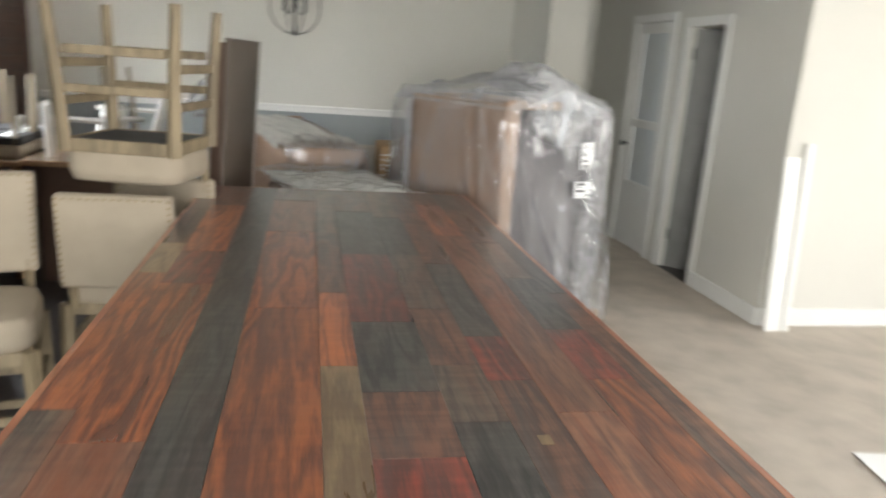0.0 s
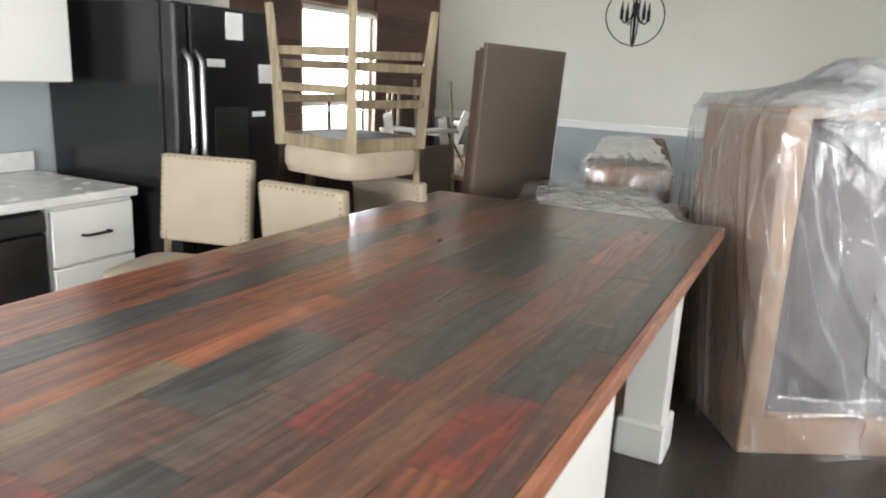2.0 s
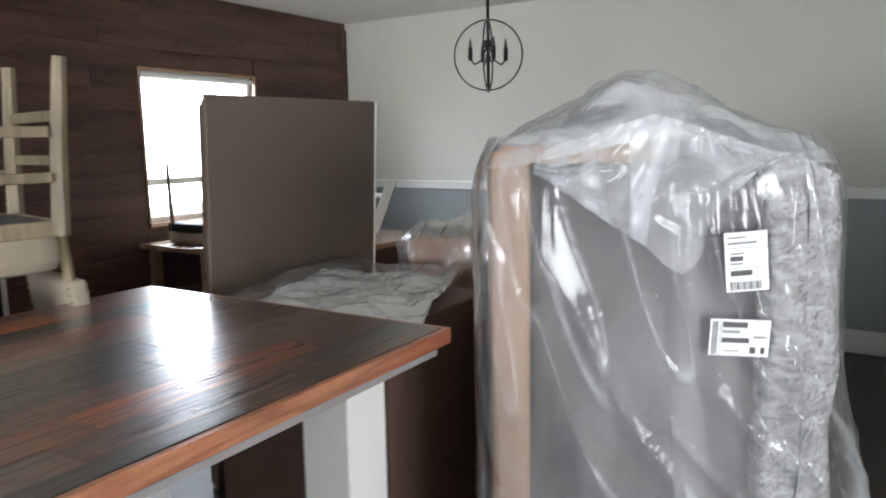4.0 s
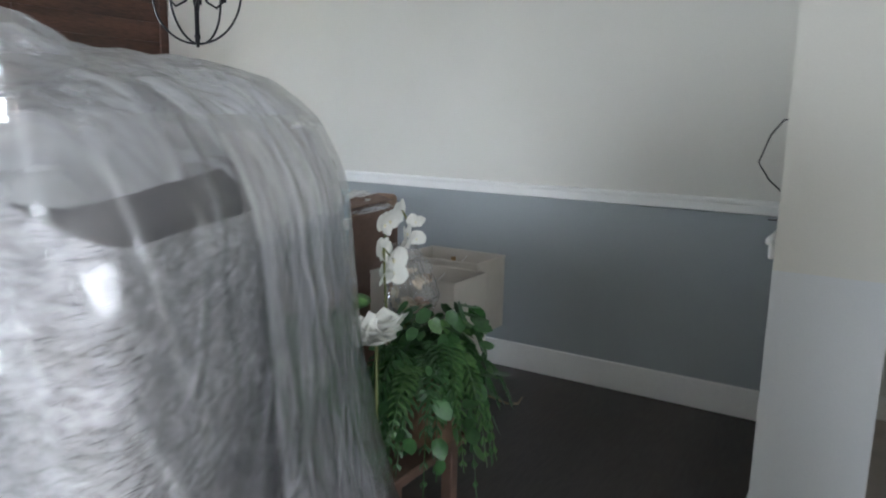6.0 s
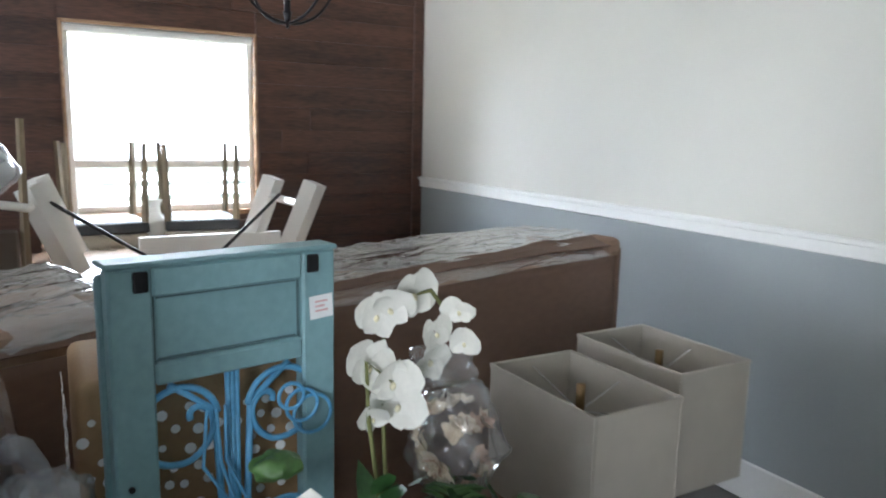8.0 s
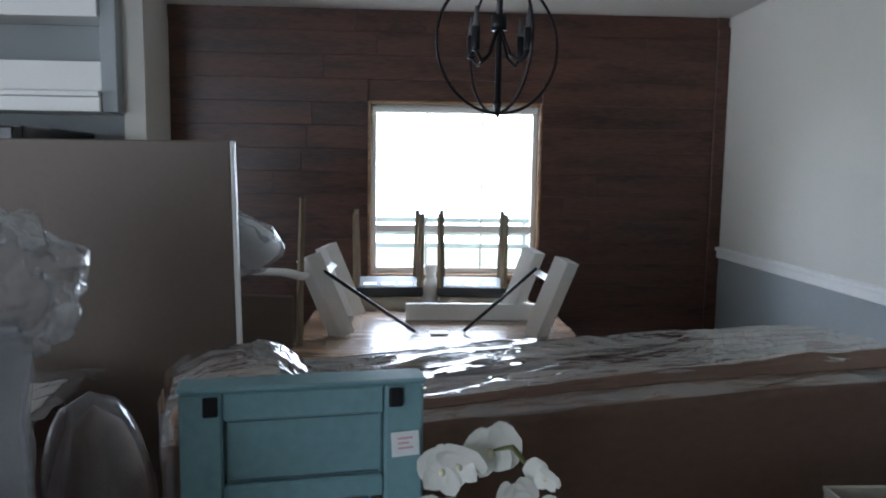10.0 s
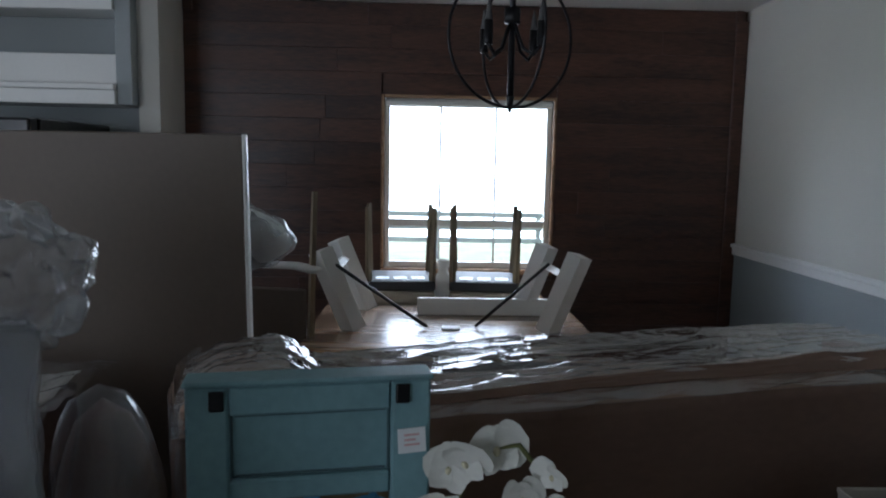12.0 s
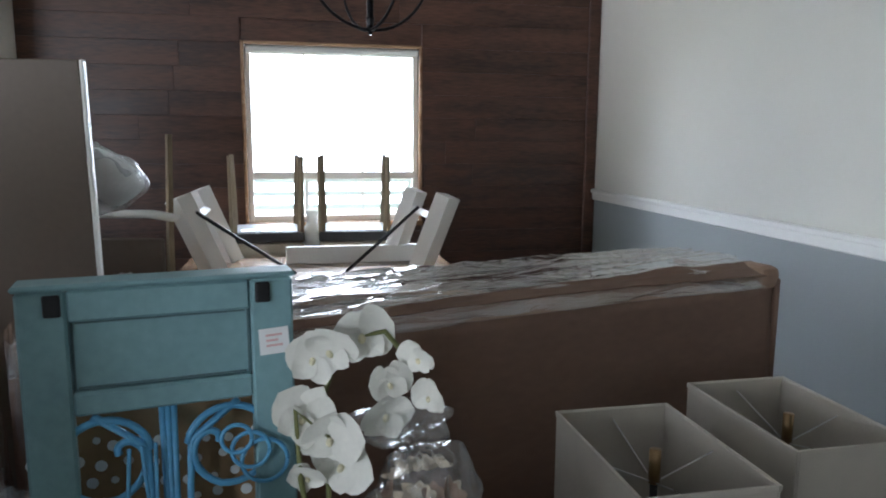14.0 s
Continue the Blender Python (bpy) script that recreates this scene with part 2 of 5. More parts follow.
WALLWOOD = wood("dark_brown_planks", (0.115, 0.052, 0.032), (0.035, 0.016, 0.011), 0.42, "y", random_hue=0.1, figure=0.015)
BLACK = mat("black_enamel", (0.012, 0.012, 0.013), 0.22, vary=0.2, scale=5, fine=200, bump=0.04)
BLACKMATT = mat("black_matt", (0.015, 0.015, 0.015), 0.6, vary=0.2)
IRON = mat("black_iron", (0.02, 0.02, 0.022), 0.35, metal=0.6, vary=0.2)
CHROME = mat("brushed_metal", (0.6, 0.6, 0.6), 0.3, metal=1.0, vary=0.05)
COUNTER = mat("pale_stone_worktop", (0.62, 0.62, 0.6), 0.25, vary=0.12, scale=14, fine=120, bump=0.02)
CABINET = mat("white_cabinet_paint", (0.74, 0.74, 0.71), 0.4, vary=0.03, scale=3, bump=0.03)
LINEN = mat("beige_linen", (0.345, 0.292, 0.22), 0.9, vary=0.08, scale=8, fine=420, bump=0.35)
SHADE = mat("oatmeal_lampshade_linen", (0.48, 0.445, 0.385), 0.9, vary=0.07, scale=10, fine=380, bump=0.3)
SOFA = mat("grey_sofa_fabric", (0.125, 0.118, 0.125), 0.85, vary=0.1, scale=6, fine=300, bump=0.25)
CARD = mat("brown_cardboard", (0.31, 0.205, 0.14), 0.8, vary=0.1, scale=4, fine=80, bump=0.1, stretch=(1, 1, 0.3))
CARDDARK = mat("dark_kraft_paper", (0.115, 0.068, 0.047), 0.7, vary=0.15, scale=3, fine=60, bump=0.15, stretch=(1, 0.4, 1))
KRAFT = mat("brown_kraft_wrap", (0.185, 0.112, 0.078), 0.65, vary=0.12, scale=3, fine=60, bump=0.12, stretch=(1, 0.4, 1))
PANEL = mat("taupe_board", (0.13, 0.10, 0.077), 0.5, vary=0.08, scale=2, fine=50, bump=0.05)
RAWWOOD = wood("weathered_oak", (0.27, 0.213, 0.13), (0.155, 0.12, 0.072), 0.6, "z", random_hue=0.1)
WARMWOOD = wood("warm_oak_boards", (0.42, 0.27, 0.16), (0.27, 0.16, 0.09), 0.24, "y", coat=1.0)
TEAL = mat("aged_teal_paint", (0.21, 0.355, 0.385), 0.5, vary=0.12, scale=5, fine=60, bump=0.12)
BLUEIRON = mat("bright_blue_painted_iron", (0.12, 0.36, 0.60), 0.45, vary=0.15)
FILM = film("clear_packing_film", (0.03, 0.24), 0.13, 1.7, crinkle=9, lift=0.45, stretch=(1, 1, 0.3), fold=0.5, milkfold=0.16)
FILMHAZY = film("hazy_packing_film", (0.20, 0.55), 0.14, 1.3, crinkle=13, lift=0.5, stretch=(1, 1, 0.4))
FLAPFILM = film("doubled_hazy_film", (0.20, 0.52), 0.14, 1.4, crinkle=15, lift=0.4, stretch=(1, 1, 0.4), tint=(0.80, 0.84, 0.88))
TOPFILM = film("crinkled_top_film", (0.06, 0.42), 0.15, 5.0, crinkle=20, lift=0.7, stretch=(1, 0.22, 1), tint=(0.75, 0.8, 0.86))
BUBBLE = film("bubble_wrap", (0.4, 0.7), 0.12, 3.0, cell=95.0, crinkle=40, lift=0.8, tint=(0.74, 0.74, 0.78), stretch=(1, 1, 1.8))
FOAM = mat("white_foam_sheet", (0.72, 0.73, 0.7), 0.6, vary=0.05, scale=5, fine=60, bump=0.2)
PAPER = mat("white_label_paper", (0.85, 0.86, 0.86), 0.6, vary=0.02, bump=0)
INK = mat("black_ink", (0.09, 0.09, 0.095), 0.7, vary=0.1, bump=0)
GREYINK = mat("grey_ink", (0.27, 0.28, 0.29), 0.7, vary=0.1, bump=0)
LEAF = mat("green_leaf", (0.035, 0.095, 0.026), 0.42, vary=0.45, scale=9, fine=70, bump=0.15)
LEAFLIGHT = mat("light_green_leaf", (0.07, 0.15, 0.04), 0.45, vary=0.35, scale=9, fine=70, bump=0.15)
PETAL = mat("white_petal", (0.80, 0.80, 0.74), 0.6, vary=0.06, scale=12, fine=120, bump=0.1)
STEM = mat("olive_stem", (0.16, 0.17, 0.06), 0.6, vary=0.2)
MILKFILM = film("milky_side_film", (0.78, 0.95), 0.16, 2.6, crinkle=26, lift=0.13, tint=(0.80, 0.80, 0.85), stretch=(1, 1, 0.45))
GLASS = film("window_glass", (0.0, 0.01), 0.01, 0.8, crinkle=1, lift=0.0)

# ---- builders ----


def box(lo, hi, bevel=0.0, segs=1, bm=None):
    """A box between two corners, its edges rounded by bevel."""
    b = bmesh.new()
    lo, hi = Vector(lo), Vector(hi)
    bmesh.ops.create_cube(b, size=1, matrix=Matrix.Translation((lo + hi) / 2) @ Matrix.Diagonal((*(hi - lo), 1)))
    if bevel:
        bmesh.ops.bevel(b, geom=b.edges[:], offset=bevel, segments=segs, profile=0.5, affect="EDGES")
    if bm is None:
        return b
    join(bm, b)
    return bm


def join(bm, other):
    me = bpy.data.meshes.new("tmp")
    other.to_mesh(me)
    other.free()
    bm.from_mesh(me)
    bpy.data.meshes.remove(me)
    return bm


def rod(points, radius, sides=8, bm=None, taper=None, flat=1.0):
    """A round bar along a run of points; taper: the radius at its end."""
    bm = bm or bmesh.new()
    pts = [Vector(p) for p in points]
    rings, up = [], None
    for i, p in enumerate(pts):
        way = (pts[min(i + 1, len(pts) - 1)] - pts[max(i - 1, 0)]).normalized()
        side = way.cross(up if up else (Vector((0, 0, 1)) if abs(way.z) < 0.9 else Vector((1, 0, 0)))).normalized()
        up = side.cross(way).normalized()
        r = radius if taper is None else radius + (taper - radius) * i / max(1, len(pts) - 1)
        rings.append([bm.verts.new(p + side * math.cos(a) * r + up * math.sin(a) * r * flat)
                      for a in (2 * math.pi * k / sides for k in range(sides))])
    for a, b in zip(rings, rings[1:]):
        for k in range(sides):
            bm.faces.new((a[k], a[(k + 1) % sides], b[(k + 1) % sides], b[k]))
    bm.faces.new(rings[0][::-1])
    bm.faces.new(rings[-1])
    return bm


def hoop(centre, radius, thick, axis_m, sides=6, n=40, a0=0.0, a1=360.0, bm=None):
    pts = [Vector(centre) + axis_m @ Vector((math.cos(radians(a)) * radius, 0, math.sin(radians(a)) * radius))
           for a in (a0 + (a1 - a0) * i / n for i in range(n + 1))]
    return rod(pts, thick, sides, bm)


def sheet(nx, ny, place, thick=0.0):
    """A grid of places place(u, v), u and v from 0 to 1, with a back side at thick."""
    bm = bmesh.new()
    g = [[bm.verts.new(place(i / nx, j / ny)) for j in range(ny + 1)] for i in range(nx + 1)]
    for i in range(nx):
        for j in range(ny):
            bm.faces.new((g[i][j], g[i + 1][j], g[i + 1][j + 1], g[i][j + 1]))
    if thick:
        bmesh.ops.recalc_face_normals(bm, faces=bm.faces[:])
        bmesh.ops.solidify(bm, geom=bm.faces[:], thickness=thick)
    return bm


def part(name, bm, material, parent=None, label="", smooth=False, m=None):
    me = bpy.data.meshes.new(name)
    bmesh.ops.recalc_face_normals(bm, faces=bm.faces[:])
    bm.to_mesh(me)
    bm.free()
    me.materials.append(material)
    if smooth:
        me.polygons.foreach_set("use_smooth", [True] * len(me.polygons))
    ob = new(name, me)
    ob.parent = parent
    if m is not None:
        ob.matrix_local = m
    if label:
        ob["label"] = label
    return ob


def twin(ob, m, parent=None):
    """Another piece on the same mesh."""
    o = ob.copy()
    scene.collection.objects.link(o)
    o.parent = parent or ob.parent
    o.matrix_local = m
    return o


def thing(name, label, category, m=None, group="", kind=""):
    ob = new(name)
    ob.empty_display_size = 0.1
    if m is not None:
        ob.matrix_world = m
    return tagged(ob, label, category, group, kind)


def setting(name, bm, material, label, category):
    return tagged(part(name, bm, material), label, category, kind="structure")


def rumple(p, amount, size, seed=0.0):
    """An offset for a crumpled surface: broad folds and sharp creases."""
    q = Vector(p) / size + Vector((seed, seed * 1.7, seed * 0.3))
    r = noise.noise_vector(q)
    c = 1 - abs(noise.noise(q * 2.3 + Vector((5, 3, 1)))) * 2
    return (r + Vector((0.3, 0.2, 0.4)) * c * 0.6) * amount


# ---- setting ----
CH = 2.46          # ceiling height
XW, YT = -3.24, 3.643   # plank wall and two-tone wall
floor = setting("floor", box((-3.4, -6.1, -0.1), (1.133, 4.0, 0)), DARKFLOOR, "dark wood floor with a dull sheen", "floor")
carpet = setting("carpet_floor", box((1.133, -6.1, -0.1), (5.1, 4.12, 0.008), 0.004), CARPET, "worn beige carpet with a tufted pile", "carpet")
setting("carpet_edge_trim", box((1.115, -6.0, 0.0), (1.15, 2.45, 0.013), 0.005), CARPET, "folded edge strip of beige carpet", "trim")
ceiling = setting("ceiling", box((-3.4, -6.1, CH), (5.1, 4.12, CH + 0.12)), CEIL, "plain white painted ceiling", "ceiling")


def two_tone(name, lo, hi, faces, upper=CREAM, lower=GREYPAINT, split=1.04):
    """A wall block in cream above and grey below, with chair rail and baseboard on the named sides."""
    (x0, y0), (x1, y1) = lo, hi
    w = setting(name, box((x0, y0, split), (x1, y1, CH)), upper, "cream painted wall above a white chair rail", "wall")
    part("lower_wall", box((x0, y0, 0), (x1, y1, split)), lower, w, "grey painted lower wall")
    for f in faces:
        for nm, z0, z1, d in (("baseboard", 0.0, 0.155, 0.016), ("chair_rail", 1.005, 1.075, 0.018), ("rail_lip", 1.05, 1.072, 0.03)):
            a, b = {"-y": ((x0, y0 - d, z0), (x1, y0 - 0.001, z1)), "-x": ((x0 - d, y0, z0), (x0 - 0.001, y1, z1)),
                    "+x": ((x1 + 0.001, y0, z0), (x1 + d, y1, z1))}[f]
            part(nm, box(a, b, 0.005), WHITE, w, "white painted " + nm.replace("_", " "))
    return w


two_tone("wall_north", (XW - 0.14, YT), (1.17, YT + 0.12), ["-y"])
# wall grey lightened in the paint to carry brighter light on the stub
LITGREY = mat("grey_wall_paint_lit", (0.62, 0.64, 0.65), 0.65, vary=0.04, scale=1.5, fine=140, bump=0.08)
two_tone("wall_stub", (1.17, 2.45), (1.50, YT + 0.12), ["-x"], lower=LITGREY, split=0.972)

# plank wall with its window opening
WY0, WY1, WZ0, WZ1 = 1.465, 2.515, 0.87, 1.93
wall_west = setting("wall_west", box((XW - 0.14, 0.305, 0), (XW - 0.022, WY0, CH)), WALLWOOD, "dark brown horizontal plank accent wall", "wall")
part("wall_core", box((XW - 0.14, WY1, 0), (XW - 0.022, YT, CH)), WALLWOOD, wall_west)
part("wall_core", box((XW - 0.14, WY0, 0), (XW - 0.022, WY1, WZ0)), WALLWOOD, wall_west)
part("wall_core", box((XW - 0.14, WY0, WZ1), (XW - 0.022, WY1, CH)), WALLWOOD, wall_west)
setting("corner_batten", box((XW - 0.02, YT - 0.075, 0), (XW + 0.012, YT - 0.001, 2.40), 0.004), WALLWOOD, "dark brown corner batten of the plank wall", "trim")

# kitchen side
setting("wall_kitchen", box((-3.15, -6.0, 0), (-3.03, 0.191, CH)), GREYPAINT, "pale grey kitchen wall behind the cabinets", "wall")
setting("wall_divider", box((-3.38, 0.192, 0), (-2.84, 0.304, CH)), CREAM, "cream painted wall end beside the refrigerator", "wall")
# walls behind and beside the way in, with window openings
for nm, lo, hi in (("wall_south", (-3.15, -6.1, 0), (-1.85, -5.98, CH)), ("wall_south_2", (0.05, -6.1, 0), (5.1, -5.98, CH)),
                   ("wall_south_3", (-1.85, -6.1, 0), (0.05, -5.98, 0.8)), ("wall_south_4", (-1.85, -6.1, 2.1), (0.05, -5.98, CH)),
                   ("wall_east", (4.98, -6.0, 0), (5.1, -3.9, CH)), ("wall_east_2", (4.98, -1.3, 0), (5.1, 4.12, CH)),
                   ("wall_east_3", (4.98, -3.9, 0), (5.1, -1.3, 0.6)), ("wall_east_4", (4.98, -3.9, 2.1), (5.1, -1.3, CH))):
    setting(nm, box(lo, hi), CREAM, "cream painted room wall", "wall")
# hallway
HX = 2.18          # face of the hallway's east wall
setting("wall_hall_end", box((1.50, 4.0, 0), (4.98, 4.12, CH)), CREAM, "cream painted wall at the hallway's end", "wall")
setting("wall_hall_north", box((1.38, YT + 0.12, 0), (1.50, 4.12, CH)), CREAM, "cream painted wall return", "wall")
for nm, y0, y1, z0 in (("wall_hall_east", 0.65, 1.45, 0), ("wall_hall_east_2", 1.97, 2.26, 0), ("wall_hall_east_3", 1.45, 1.97, 1.97),
                       ("wall_hall_east_4", 2.26, 2.96, 2.03), ("wall_hall_east_5", 2.96, 4.0, 0)):
    setting(nm, box((HX, y0, z0), (HX + 0.12, y1, CH)), CREAM, "cream painted hallway side wall", "wall")
setting("wall_living_north", box((HX, 0.53, 0), (4.98, 0.65, CH)), CREAM, "bright cream living room wall", "wall")
setting("wall_closet", box((3.3, 0.65, 0), (3.4, 4.0, CH)), CREAM, "closet back wall", "wall")
setting("ground", box((-120, -120, -0.5), (-3.5, 120, -0.32)), mat("dry_lawn", (0.30, 0.32, 0.2), 0.9, vary=0.3, scale=2, fine=30), "sunlit lawn outside the window", "ground")

# ---- window in the plank wall ----
def dining_window():
    w = tagged(part("window_1", box((XW - 0.1, WY0, WZ0 - 0.01), (XW + 0.028, WY1, WZ0 + 0.02), 0.004), WARMWOOD), "single-hung window with a stained wood casing", "window", kind="structure")
    for lo, hi in (((XW - 0.1, WY0 - 0.0, WZ0 + 0.02), (XW + 0.01, WY0 + 0.02, WZ1)), ((XW - 0.1, WY1 - 0.02, WZ0 + 0.02), (XW + 0.01, WY1, WZ1)), ((XW - 0.1, WY0 + 0.02, WZ1 - 0.02), (XW + 0.01, WY1 - 0.02, WZ1))):
        part("casing", box(lo, hi, 0.004), WARMWOOD, w, "stained wood casing")
    y0, y1 = WY0 + 0.02, WY1 - 0.02
    zm = 1.165
    for lo, hi in (((y0, WZ0 + 0.02), (y0 + 0.03, WZ1 - 0.02)), ((y1 - 0.03, WZ0 + 0.02), (y1, WZ1 - 0.02)), ((y0 + 0.03, zm - 0.025), (y1 - 0.03, zm + 0.02)),
                   ((y0 + 0.03, WZ0 + 0.02), (y1 - 0.03, WZ0 + 0.055)), ((y0 + 0.03, WZ1 - 0.065), (y1 - 0.03, WZ1 - 0.02))):
        part("sash", box((XW - 0.085, lo[0], lo[1]), (XW - 0.045, hi[0], hi[1]), 0.004), WHITE, w, "white vinyl sash")
    for k in (1, 2):
        y = y0 + (y1 - y0) * k / 3
        part("muntin", box((XW - 0.07, y - 0.006, WZ0 + 0.055), (XW - 0.06, y + 0.006, WZ1 - 0.065)), WHITE, w)
    p = part("pane", box((XW - 0.067, y0 + 0.03, WZ0 + 0.05), (XW - 0.064, y1 - 0.03, WZ1 - 0.06)), GLASS, w, "clear glass pane")
    p.visible_shadow = False
    part("blind_headrail", box((XW - 0.04, y0 + 0.005, WZ1 - 0.062), (XW - 0.006, y1 - 0.005, WZ1 - 0.033), 0.004), WHITE, w, "raised white blind headrail")


dining_window()

# ---- island ----
def board(name, light, dark, stain, saw=0.12, spread=0.25):
    return wood(name, light, dark, 0.30, "y", 9, 1.0, spread, 0.35, 0.10, (0.37, 0.62), stain, saw)


BOARDS = {
    "O": board("orange_reclaimed_board", (0.36, 0.105, 0.030), (0.125, 0.032, 0.013), ((0.13, 0.045, 0.025), 0.7)),
    "R": board("red_reclaimed_board", (0.19, 0.034, 0.018), (0.066, 0.015, 0.010), ((0.06, 0.035, 0.03), 0.8), 0.25),
    "D": board("charcoal_reclaimed_board", (0.066, 0.062, 0.054), (0.015, 0.014, 0.013), ((0.06, 0.035, 0.025), 0.5), 0.35),
    "T": board("tan_reclaimed_board", (0.245, 0.175, 0.092), (0.125, 0.078, 0.038), ((0.12, 0.08, 0.045), 0.5), 0.1, 0.15),
    "B": board("brown_reclaimed_board", (0.135, 0.056, 0.032), (0.044, 0.018, 0.012), ((0.06, 0.045, 0.038), 0.8), 0.3),
    "G": board("grey_brown_reclaimed_board", (0.115, 0.084, 0.062), (0.044, 0.032, 0.025), ((0.15, 0.06, 0.03), 0.6), 0.3, 0.2),
    "P": board("pinkish_brown_reclaimed_board", (0.215, 0.094, 0.052), (0.096, 0.038, 0.022), ((0.20, 0.055, 0.02), 0.7), 0.12, 0.2),
}
EDGEWOOD = board("orange_pine_edge", (0.42, 0.175, 0.085), (0.24, 0.085, 0.04), ((0.30, 0.07, 0.04), 0.7), 0.05, 0.12)
ISL_X0, ISL_Y0 = -1.25, -3.05
ROWS = [  # boards from the kitchen side across, each row from the near end to the far one: colour and end
    (-1.17, "G -2.3 O -1.45 T -1.1 B -0.55 R 0"), (-1.03, "P -2.42 O -1.55 R -1.2 O -0.45 P 0"), (-0.92, "D -1.5 D 0"), (-0.74, "O -1.75 O -0.9 P -0.3 B 0"),
    (-0.66, "T -2.12 O -1.62 B -0.9 G 0"), (-0.50, "D -2.66 R -2.5 B -2.25 D -1.85 R -1.2 D -0.5 B 0"), (-0.39, "D -2.38 G -2.12 B -1.75 G -1.2 D -0.6 G 0"), (-0.29, "B -2.2 R -1.95 D -1.3 B -0.5 G 0"),
    (-0.17, "P -2.35 P -0.9 O -0.3 B 0"), (-0.06, "O -2.2 R -1.9 D -1.45 G -1.0 B -0.4 D 0"), (0.0, "B -1.6 D -0.7 B 0")]


def island():
    t = thing("kitchen_island", "kitchen island with a mixed reclaimed plank top on white legs", "kitchen island")
    top = part("countertop", box((ISL_X0 + 0.004, ISL_Y0 + 0.004, 0.862), (-0.004, -0.004, 0.896), 0.003), BOARDS["B"], t, "countertop of mixed red, orange and charcoal boards")
    x0 = ISL_X0
    rnd = random.Random(4)
    for x1, text in ROWS:
        toks = text.split()
        y0 = ISL_Y0
        for key, end in zip(toks[::2], toks[1::2]):
            y1 = float(end)
            part("plank", box((x0 + 0.0003, y0 + 0.0003, 0.897), (x1 - 0.0003, y1 - 0.0003, 0.91 + rnd.uniform(-0.0004, 0.0004)), 0.0006), BOARDS[key], top)
            y0 = y1
        x0 = x1
    for lo, hi in (((0.0, ISL_Y0, 0.865), (0.018, 0.018, 0.908)), ((ISL_X0 - 0.018, ISL_Y0, 0.865), (ISL_X0, 0.018, 0.908)), ((ISL_X0, 0.0, 0.865), (0.0, 0.018, 0.908)), ((ISL_X0, ISL_Y0 - 0.018, 0.865), (0.0, ISL_Y0, 0.908))):
        part("edge_band", box(lo, hi, 0.002), EDGEWOOD, top, "orange-brown edge board")
    part("underframe", box((ISL_X0 + 0.01, ISL_Y0 + 0.01, 0.832), (-0.01, -0.01, 0.861), 0.002), mat("grey_substrate", (0.28, 0.27, 0.27), 0.7), t, "grey edge of the underlayer")
    part("pale_chip", box((-0.356, -2.47, 0.9102), (-0.332, -2.436, 0.9112), 0.0004), BOARDS["T"], top, "pale bare chip in a board")
    body = part("cabinet_body", box((-1.15, -2.95, 0.09), (-0.09, -1.29, 0.831), 0.004), CABINET, t, "white painted cabinet body")
    part("end_panel", box((-0.088, -2.95, 0.0), (-0.066, -1.288, 0.831), 0.003), CABINET, t)
    part("toe_kick", box((-1.1, -2.9, 0.0), (-0.14, -1.34, 0.09)), BLACKMATT, t)
    for lx, ly in ((-0.235, -0.315), (-1.165, -0.315)):
        leg = part("leg", box((lx, ly, 0.15), (lx + 0.155, ly + 0.155, 0.831), 0.004), WHITE, t, "square white leg")
        part("foot_block", box((lx - 0.02, ly - 0.02, 0.0), (lx + 0.175, ly + 0.175, 0.16), 0.01), WHITE, leg, "thicker white plinth")


island()

